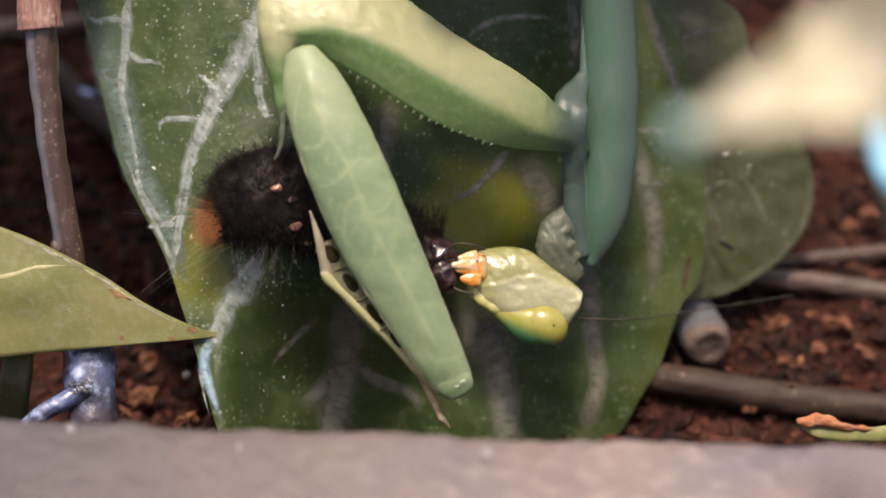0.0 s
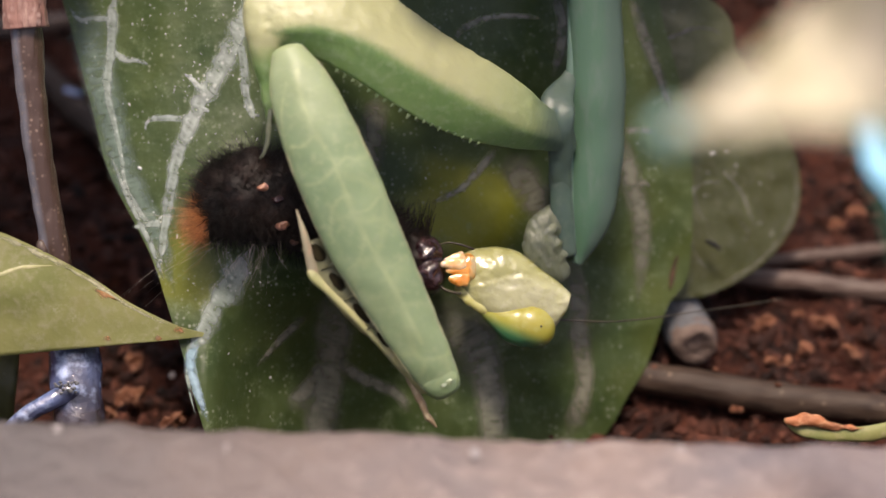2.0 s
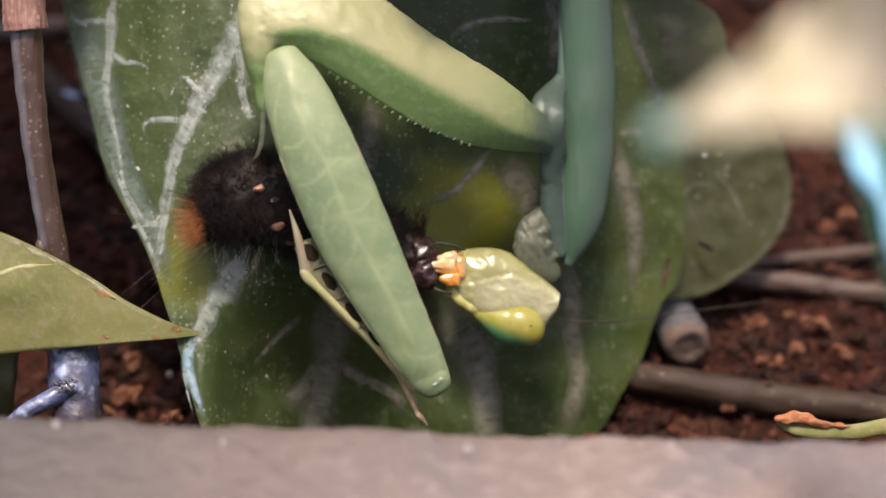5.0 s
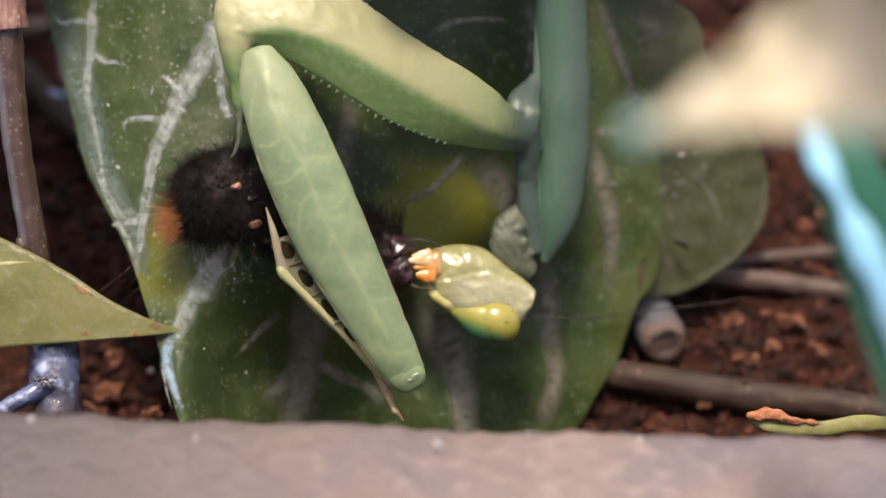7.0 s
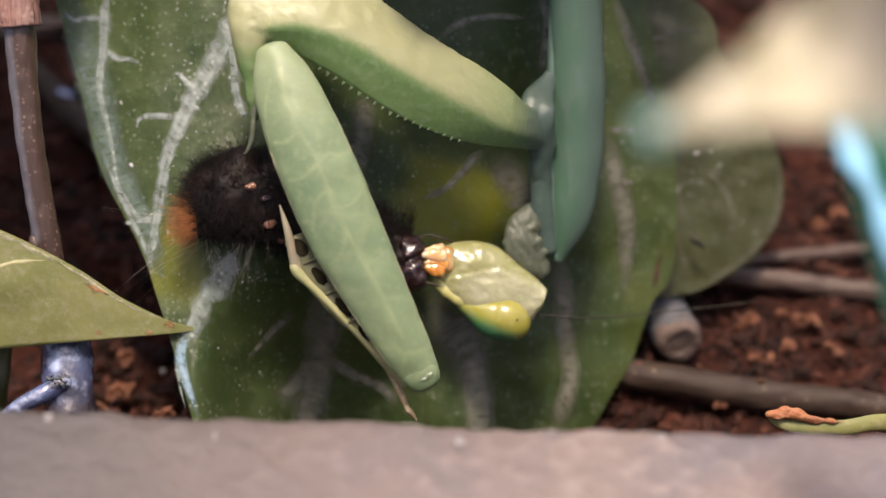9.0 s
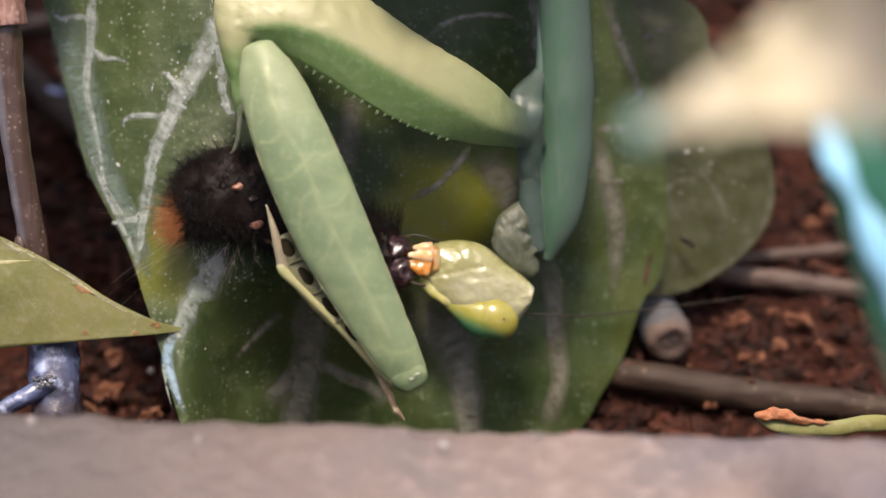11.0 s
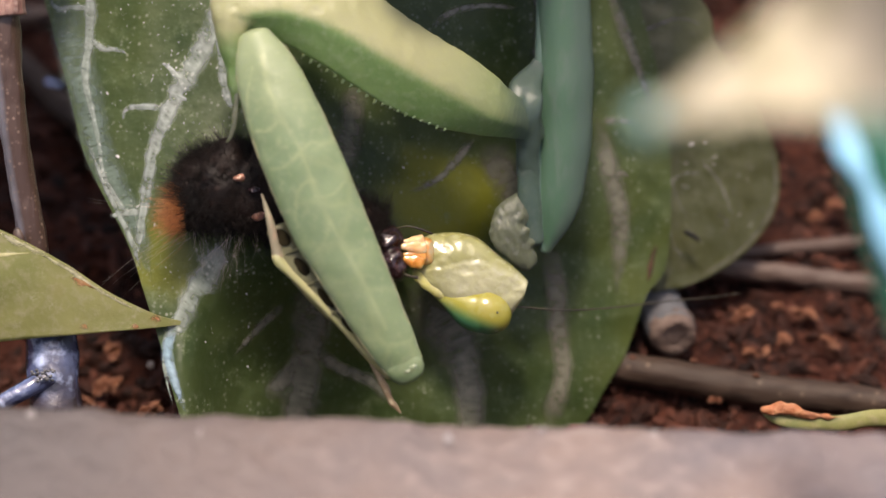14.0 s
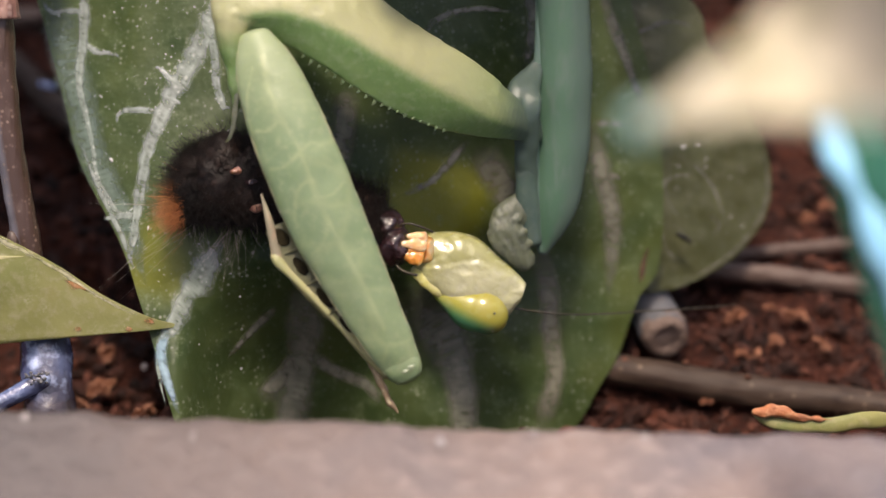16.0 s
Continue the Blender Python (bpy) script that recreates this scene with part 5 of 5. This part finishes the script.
    for w in bm.verts:
        if w.co.z > 3.3 and w.co.y > 7.4:
            w[lay] = 1.0
    coxa_body(bm)
    tint = bm.verts.layers.float.new("skin")
    for w in bm.verts:
        w[tint] = 0.9 * smooth(w.co.x + 0.25 * noise.noise(w.co / 0.4), 3.6, 5.0)
    count = len(bm.verts)
    sweep(bm, [(5.75, 7.0, -2.50), (5.25, 6.25, -2.00), (4.95, 5.60, -1.50), (4.95, 4.80, -1.35), (5.10, 3.90, -1.75), (5.15, 2.80, -2.30), (5.35, 1.50, -2.80)], [0.25, 0.50, 0.72, 0.66, 0.52, 0.44, 0.30], flat=0.34, n=80, seg=36, rough=0.09, rough_size=0.6)
    bm.verts.ensure_lookup_table()
    for w in bm.verts[count:]:
        w[tint] = 1.0
    part("coxa", fuse(bm, 0.055, 7), COXA, man, "thick foreleg segment, cream above its ridge and green below")
    for k in range(19):
        # teeth along the lower edge
        c = Vector(coxa_edge(k / 18))
        big = k % 4 == 1
        part("tooth", hairs(bmesh.new(), [(c + Vector((0.0, 0.06, 0)), Vector((-0.10, -0.17 if big else -0.10, 0.02)), Vector((-0.03, 0, 0)))], 0.10 if big else 0.08), MANTIS, man, "tiny pale tooth")
    bm = limb(FEMUR_AXIS, FEMUR_WIDTH, flat=0.42, n=230, seg=80, ridge=0.13, rough=0.05, rough_size=0.8)
    lines = [
        ([(-4.88, 6.43), (-4.63, 5.29), (-4.17, 4.15), (-3.42, 2.95), (-2.80, 1.26), (-2.15, 0.02), (-1.22, -1.63), (-0.29, -3.50)], 0.10),
        ([(-3.42, 2.95), (-3.05, 3.28), (-2.66, 3.22)], 0.07), ([(-3.42, 2.95), (-4.00, 2.39), (-4.50, 2.29)], 0.08),
        ([(-2.80, 1.26), (-2.23, 1.42), (-1.84, 1.88)], 0.06), ([(-3.07, 1.98), (-3.54, 1.42), (-3.63, 0.43)], 0.06),
        ([(-4.17, 4.15), (-4.62, 3.69), (-5.08, 3.70)], 0.06), ([(-2.35, 0.43), (-2.56, -0.39), (-2.97, -0.81)], 0.06),
        ([(-1.73, -0.70), (-1.28, -0.60), (-0.91, -0.29)], 0.05), ([(-5.26, 6.02), (-5.42, 4.57), (-4.94, 2.50)], 0.05)]
    lay = bm.verts.layers.float.new("pigment")
    for line, width in lines:
        path = np.array(spline(line, 260))
        for w in bm.verts:
            if w.co.z > 3.4:
                d = float(np.sqrt(((path - (w.co.x, w.co.y)) ** 2).sum(1).min()))
                edge_noise = width * (1 + 0.7 * noise.noise(Vector((w.co.x * 3, w.co.y * 3, 4))))
                w[lay] = max(w[lay], (0.36 + 0.32 * noise.noise(Vector((w.co.x * 1.3, w.co.y * 1.3, 9)))) * (1 - smooth(d, 0.25 * edge_noise, 1.5 * edge_noise)))
    for w in bm.verts:
        # creamier towards the joint
        w[lay] = min(1.0, w[lay] + 0.42 * smooth(w.co.y + 0.5 * noise.noise(w.co / 1.5), 2.0, 7.2))
    part("femur", bm, MANTIS_LINE, man, "smooth pale green femur netted with paler lines")
    # pale edges paint the rim light along both sides of the femur
    for side in (-1, 1):
        run = []
        for k, (p, w) in enumerate(zip(FEMUR_AXIS, FEMUR_WIDTH)):
            q, o = FEMUR_AXIS[min(k + 1, 7)], FEMUR_AXIS[max(k - 1, 0)]
            d = Vector((q[0] - o[0], q[1] - o[1])).normalized()
            run.append((p[0] - side * d.y * w * 0.97, p[1] + side * d.x * w * 0.97, p[2] + 0.08))
        part("femur_edge", limb(run, [0.02, 0.035, 0.035, 0.04, 0.04, 0.035, 0.03, 0.02], n=90, seg=8, rough=0.03, rough_size=0.3), MANTIS_EDGE, man, "thin pale femur edge carrying its rim light")
    part("knee", limb([(0.29, -4.74, 3.60), (0.50, -5.03, 3.55), (0.63, -5.24, 3.50)], [0.69, 0.68, 0.58], flat=0.40, n=14, seg=22, rough=0.05, rough_size=0.6), MANTIS_LINE, man, "blunt green knee")
    part("knee_cap", ball(lump((0.36, -4.60, 3.84), 0.24, 0.08, 0.06, 24, 0.05, 0.12, 18, 12), (0.62, -4.98, 3.80), 0.30, 0.12, 0.07, 26, 0.06, 0.15, 18, 12), KNEE, man, "pale shiny ridge on the knee")
    part("tibia", limb([(-0.19, -5.22, 3.10), (-1.00, -4.42, 3.20), (-1.95, -3.38, 3.30), (-2.97, -2.33, 3.40), (-3.68, -1.63, 3.40), (-4.20, -1.14, 3.40), (-4.36, -0.90, 3.40)], [0.2, 0.19, 0.16, 0.16, 0.17, 0.21, 0.19], flat=0.9, n=50, seg=14), TIBIA, man, "thin yellow-green tibia folded under the femur")
    part("tibia_claw", limb([(-4.27, -1.03, 3.40), (-4.51, 0.02, 3.50), (-4.68, 0.65, 3.50), (-4.92, 1.40, 3.40)], [0.22, 0.17, 0.12, 0.03], flat=0.6, n=30, seg=12), CLAW, man, "curved pointed claw")
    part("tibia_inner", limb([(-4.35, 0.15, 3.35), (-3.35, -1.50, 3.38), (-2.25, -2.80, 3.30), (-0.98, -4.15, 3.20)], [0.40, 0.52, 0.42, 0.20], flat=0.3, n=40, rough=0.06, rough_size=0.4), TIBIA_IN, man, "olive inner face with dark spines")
    for p, q in (((-3.55, -0.62), (-4.20, -0.80)), ((-2.75, -1.75), (-3.40, -1.98)), ((-1.95, -2.80), (-2.50, -3.02))):
        a, b = Vector((*p[:2], 3.62)), Vector((*q[:2], 3.60))
        part("spine", hairs(bmesh.new(), [(a, 0.7 * (b - a), Vector((-0.05, -0.10, -0.1)))], 0.10), TIBIA_IN, man, "yellowish spine")
    # flush dark patches paint the shade between the spines
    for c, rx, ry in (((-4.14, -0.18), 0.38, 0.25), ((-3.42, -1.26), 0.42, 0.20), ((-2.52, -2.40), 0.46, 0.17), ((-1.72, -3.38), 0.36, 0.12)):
        part("gap_shade", lump((*c, 3.53), rx, ry, 0.03, -50, 0.02, 0.3, 18, 10), HOLLOW_SHADE, man, "dark patch painted for shade between spines")
    part("tarsus", limb([(-0.88, -4.50, 3.00), (-0.57, -5.24, 2.90), (-0.29, -5.77, 2.80), (-0.08, -6.26, 2.70), (0.23, -6.65, 2.60)], [0.12, 0.15, 0.12, 0.13, 0.05], n=40, seg=10, rough=0.05, rough_size=0.25), TARSUS, man, "thin brownish foot")
    part("far_claw", limb([(-5.82, 5.82, 2.70), (-5.94, 4.76, 2.80), (-6.04, 3.92, 2.80), (-6.20, 3.48, 2.70), (-6.33, 3.35, 2.60)], [0.10, 0.11, 0.09, 0.06, 0.02], flat=0.4, n=30, seg=14, rough=0.05, rough_size=0.3), MEMBRANE, man, "pale tip of the other foreleg")
    # head
    hat = (3.45, -1.53, -2.00)
    head = part("head", face_shield(), FACE, man, "translucent yellow-green head with a paler forehead", at=hat)
    part("cheek", limb([(1.02, -1.48, -1.98), (1.33, -1.79, -1.92), (1.68, -2.06, -1.92), (2.08, -2.32, -1.95), (2.50, -2.50, -2.00)], [0.14, 0.22, 0.24, 0.2, 0.08], flat=0.4, n=30, seg=14, rough=0.08, rough_size=0.3), CHEEK, head, "bright yellow cheek strip")
    bm = limb([(1.90, -2.33, -2.15), (2.57, -2.60, -2.15), (3.20, -2.86, -2.15), (3.75, -3.02, -2.15)], [0.16, 0.48, 0.78, 0.84], flat=0.75, n=40, seg=40)
    ball(bm, (3.95, -2.98, -2.15), 0.98, 0.86, 0.72, -24, 0.0, 1.0, 40, 26)
    bm = fuse(bm, 0.05, 6)
    lay = bm.verts.layers.float.get("pigment")
    mid, down = Vector((3.57, -2.95, -2.15)), Vector((-0.38, -0.92, 0.0)).normalized()
    for w in bm.verts:
        w[lay] = smooth((w.co - mid).dot(down), 0.0, 0.62)
    part("eye", bm, EYE, head, "glossy yellow-green compound eye with a blue-green lower rim")
    part("pupil", lump((4.32, -2.97, -1.48), 0.05, 0.045, 0.05, 0, 0, 1, 10, 8), BLACK, head, "tiny black false pupil")
    jaws = []
    for k, (a, b, r) in enumerate((((1.37, -0.22, -1.60), (0.70, -0.26, -1.40), 0.20), ((1.36, -0.57, -1.45), (0.53, -0.55, -1.25), 0.22), ((1.41, -0.90, -1.50), (0.62, -0.86, -1.35), 0.19), ((1.37, -1.21, -1.50), (0.75, -1.17, -1.35), 0.27))):
        m = tuple((Vector(a) + Vector(b)) / 2)
        jaws.append((part("mandible", limb([a, m, b], [r * 1.05, r * 1.0, r * 0.42], flat=0.55, n=24, seg=20, rough=0.045, rough_size=0.22), (PEACH, PEACH, ORANGE, ORANGE)[k], head, "wet peach mouthpart" if k < 2 else "wet orange mouthpart", at=a), a))
    bm = lump((1.42, -0.72, -1.90), 0.36, 0.56, 0.22, 0, 0.07, 0.3, 40, 28)
    lay = bm.verts.layers.float.new("pigment")
    for w in bm.verts:
        w[lay] = 1 - smooth(w.co.x + 0.35 * noise.noise(w.co / 0.25), 1.40, 1.80)
    part("mouth_base", bm, MOUTH, head, "wet orange skin round the mouth")
    part("palp", limb([(1.63, 0.0, -1.60), (1.19, 0.15, -1.40), (0.70, 0.24, -1.40), (0.29, 0.15, -1.50)], [0.05, 0.045, 0.035, 0.02], n=24, seg=8), ANTENNA, head, "thin dark feeler at the mouth")
    part("palp", limb([(1.15, -1.74, -1.60), (0.75, -1.67, -1.50), (0.44, -1.52, -1.50), (0.29, -1.26, -1.60)], [0.06, 0.06, 0.05, 0.03], n=24, seg=8), ANTENNA, head, "short brown feeler at the mouth")
    part("antenna", limb([(5.13, -2.73, -2.40), (7.08, -2.80, -3.20), (8.94, -2.64, -4.00), (10.86, -2.37, -5.00), (12.81, -2.12, -6.00), (14.37, -1.87, -6.50)], [0.035, 0.032, 0.03, 0.028, 0.024, 0.015], n=60, seg=6), ANTENNA, head, "long thin dark antenna")
    return man, at, head, hat, jaws


# ---- the moving things ----
def held(at, dx=0.0, dy=0.0, deg=0.0):
    return STAGE @ pose((at[0] + dx) / 1000, (at[1] + dy) / 1000, at[2] / 1000, 0, 0, deg)


def on(at, parent_at, dx=0.0, dy=0.0, deg=0.0):
    return pose((at[0] - parent_at[0] + dx) / 1000, (at[1] - parent_at[1] + dy) / 1000, (at[2] - parent_at[2]) / 1000, 0, 0, deg)


def motions():
    walk(mantis, [
        (0.0, held(mantis_at, 0.00, 0.00, 0.00)),
        (0.5, held(mantis_at, -0.14, 0.02, -0.05)),
        (1.0, held(mantis_at, -0.04, -0.01, 0.03)),
        (1.5, held(mantis_at, -0.22, 0.06, 0.01)),
        (2.0, held(mantis_at, -0.01, 0.03, -0.06)),
        (2.5, held(mantis_at, -0.10, 0.02, -0.03)),
        (3.0, held(mantis_at, -0.01, -0.01, -0.09)),
        (3.5, held(mantis_at, 0.09, -0.04, -0.01)),
        (4.0, held(mantis_at, -0.12, 0.00, -0.07)),
        (6.5, held(mantis_at, -0.09, 0.02, -0.28)),
        (7.0, held(mantis_at, -0.12, 0.03, -0.02)),
        (7.5, held(mantis_at, -0.19, 0.04, -0.11)),
        (8.0, held(mantis_at, -0.17, 0.04, -0.10)),
        (8.5, held(mantis_at, -0.09, 0.02, -0.14)),
        (9.0, held(mantis_at, -0.20, 0.03, -0.23)),
        (11.5, held(mantis_at, -0.19, 0.09, -0.12)),
        (12.0, held(mantis_at, -0.29, 0.15, -0.43)),
        (12.5, held(mantis_at, -0.43, 0.21, -0.57)),
        (13.0, held(mantis_at, -0.33, 0.19, -0.47)),
        (13.5, held(mantis_at, -0.48, 0.18, -0.56)),
        (14.0, held(mantis_at, -0.39, 0.14, -0.40)),
        (14.5, held(mantis_at, -0.10, 0.19, -0.81)),
        (15.0, held(mantis_at, -0.26, 0.29, -0.80)),
        (15.5, held(mantis_at, -0.37, 0.27, -0.70)),
        (16.0, held(mantis_at, -0.14, 0.26, -0.73)),
    ])
    walk(mantis_head, [
        (0.0, on(head_at, mantis_at, 0.000, 0.000, 0.00)),
        (0.5, on(head_at, mantis_at, -0.130, 0.082, -1.90)),
        (1.0, on(head_at, mantis_at, -0.158, 0.149, -3.53)),
        (1.5, on(head_at, mantis_at, -0.266, 0.081, -3.51)),
        (2.0, on(head_at, mantis_at, 0.048, -0.063, -0.80)),
        (2.5, on(head_at, mantis_at, -0.019, -0.013, -0.55)),
        (3.0, on(head_at, mantis_at, 0.085, -0.070, 0.53)),
        (3.5, on(head_at, mantis_at, 0.155, -0.043, -1.07)),
        (4.0, on(head_at, mantis_at, 0.013, -0.064, -1.09)),
        (6.5, on(head_at, mantis_at, 0.058, -0.006, -0.20)),
        (7.0, on(head_at, mantis_at, 0.008, -0.039, -1.20)),
        (7.5, on(head_at, mantis_at, -0.032, -0.020, -1.91)),
        (8.0, on(head_at, mantis_at, -0.064, 0.028, -1.87)),
        (8.5, on(head_at, mantis_at, -0.014, 0.054, -1.48)),
        (9.0, on(head_at, mantis_at, -0.084, 0.042, -2.15)),
        (11.5, on(head_at, mantis_at, -0.157, 0.020, -1.44)),
        (12.0, on(head_at, mantis_at, -0.141, -0.015, -1.14)),
        (12.5, on(head_at, mantis_at, -0.259, -0.077, 0.99)),
        (13.0, on(head_at, mantis_at, -0.161, -0.087, 1.71)),
        (13.5, on(head_at, mantis_at, -0.362, 0.056, -1.36)),
        (14.0, on(head_at, mantis_at, -0.315, -0.002, -1.92)),
        (14.5, on(head_at, mantis_at, -0.066, -0.044, -2.37)),
        (15.0, on(head_at, mantis_at, -0.206, -0.102, -0.89)),
        (15.5, on(head_at, mantis_at, -0.323, -0.050, -2.86)),
        (16.0, on(head_at, mantis_at, -0.282, 0.014, -4.18)),
    ])
    walk(caterpillar, [
        (0.0, held(cat_at, 0.00, 0.00, 0.00)),
        (0.5, held(cat_at, -0.01, -0.01, 0.00)),
        (1.0, held(cat_at, -0.02, -0.05, 0.00)),
        (1.5, held(cat_at, -0.04, -0.07, 0.00)),
        (2.0, held(cat_at, -0.01, 0.02, 0.00)),
        (2.5, held(cat_at, -0.01, -0.00, 0.00)),
        (3.0, held(cat_at, 0.02, 0.01, 0.00)),
        (3.5, held(cat_at, 0.01, -0.00, 0.00)),
        (4.0, held(cat_at, -0.02, -0.02, 0.00)),
        (6.5, held(cat_at, -0.01, 0.01, 0.00)),
        (7.0, held(cat_at, -0.03, -0.00, 0.00)),
        (7.5, held(cat_at, -0.06, -0.06, 0.00)),
        (8.0, held(cat_at, -0.04, -0.05, 0.00)),
        (8.5, held(cat_at, -0.01, -0.06, 0.00)),
        (9.0, held(cat_at, -0.06, -0.09, 0.00)),
        (11.5, held(cat_at, -0.04, -0.11, 0.00)),
        (12.0, held(cat_at, -0.03, -0.15, 0.00)),
        (12.5, held(cat_at, 0.00, -0.13, 0.00)),
        (13.0, held(cat_at, -0.02, -0.10, 0.00)),
        (13.5, held(cat_at, -0.08, -0.10, 0.00)),
        (14.0, held(cat_at, -0.02, -0.07, 0.00)),
        (14.5, held(cat_at, 0.16, 0.19, 3.00)),
        (15.0, held(cat_at, 0.21, 0.24, 3.00)),
        (15.5, held(cat_at, 0.07, 0.21, 3.00)),
        (16.0, held(cat_at, 0.13, 0.29, 3.00)),
    ])
    walk(cat_fore, [(t, on(fore_at, cat_at, dx, dy, deg)) for t, dx, dy, deg in (
        (0, 0, 0, 0), (1, -0.05, 0.1, 3), (1.5, -0.15, 0.1, 4), (2, 0, 0, 0), (3.5, 0.05, -0.05, -2), (4.0, 0, 0, 0), (6.5, 0.05, 0.05, 0), (9, -0.1, 0, 2), (12, -0.25, 0.05, 0),
        (12.5, -0.35, 0.05, 3), (13, -0.35, 0.05, 3), (13.5, -0.55, 0.1, 4), (14, -0.6, 0.05, 5), (14.5, -0.65, 0.0, 6), (15, -0.6, 0.05, 6), (16, -0.55, 0.1, 8))])
    # the near leaf sways a little
    walk(sunlit_leaf, [
        (0.0, held((20, 4, 42), 0.00, 0.00)),
        (0.5, held((20, 4, 42), -0.36, -0.20)),
        (1.0, held((20, 4, 42), -0.40, -0.17)),
        (1.5, held((20, 4, 42), -0.13, 0.03)),
        (2.0, held((20, 4, 42), -0.12, -0.02)),
        (2.5, held((20, 4, 42), -0.24, -0.22)),
        (3.0, held((20, 4, 42), -0.36, -0.06)),
        (3.5, held((20, 4, 42), -0.49, -0.10)),
        (4.0, held((20, 4, 42), -0.34, -0.01)),
        (6.5, held((20, 4, 42), 0.64, -0.48)),
        (7.0, held((20, 4, 42), 0.78, -0.24)),
        (7.5, held((20, 4, 42), 0.28, -0.38)),
        (8.0, held((20, 4, 42), 0.41, -0.38)),
        (8.5, held((20, 4, 42), 0.48, -0.41)),
        (9.0, held((20, 4, 42), 0.17, -0.45)),
        (11.5, held((20, 4, 42), 0.59, -0.23)),
        (12.0, held((20, 4, 42), 0.33, -0.35)),
        (12.5, held((20, 4, 42), 0.49, -0.14)),
        (13.0, held((20, 4, 42), 0.64, -0.14)),
        (13.5, held((20, 4, 42), 0.38, -0.35)),
        (14.0, held((20, 4, 42), 0.30, -0.38)),
        (14.5, held((20, 4, 42), 0.04, -0.34)),
        (15.0, held((20, 4, 42), 0.27, -0.48)),
        (15.5, held((20, 4, 42), 0.31, -0.19)),
        (16.0, held((20, 4, 42), 0.36, -0.24)),
    ])
    # chewing
    for k, (jaw, jaw_at) in enumerate(jaws):
        rows = []
        for i in range(33):
            bite = 0.5 + 0.5 * math.sin(i * 1.9 + k * 1.3)
            rows.append((i * 0.5, on(jaw_at, head_at, -0.16 * bite, 0.06 * (k - 1.5) * bite, 7 * (1.5 - k) * bite)))
        walk(jaw, rows)


build_ground()
build_board()
build_big_leaf()
build_round_leaf()
build_left_leaf()
build_stem()
build_litter()
sunlit_leaf = build_foreground()
caterpillar, cat_fore, fore_at = build_caterpillar()
cat_at = tuple(BASES[caterpillar])
mantis, mantis_at, mantis_head, head_at, jaws = build_mantis()
motions()
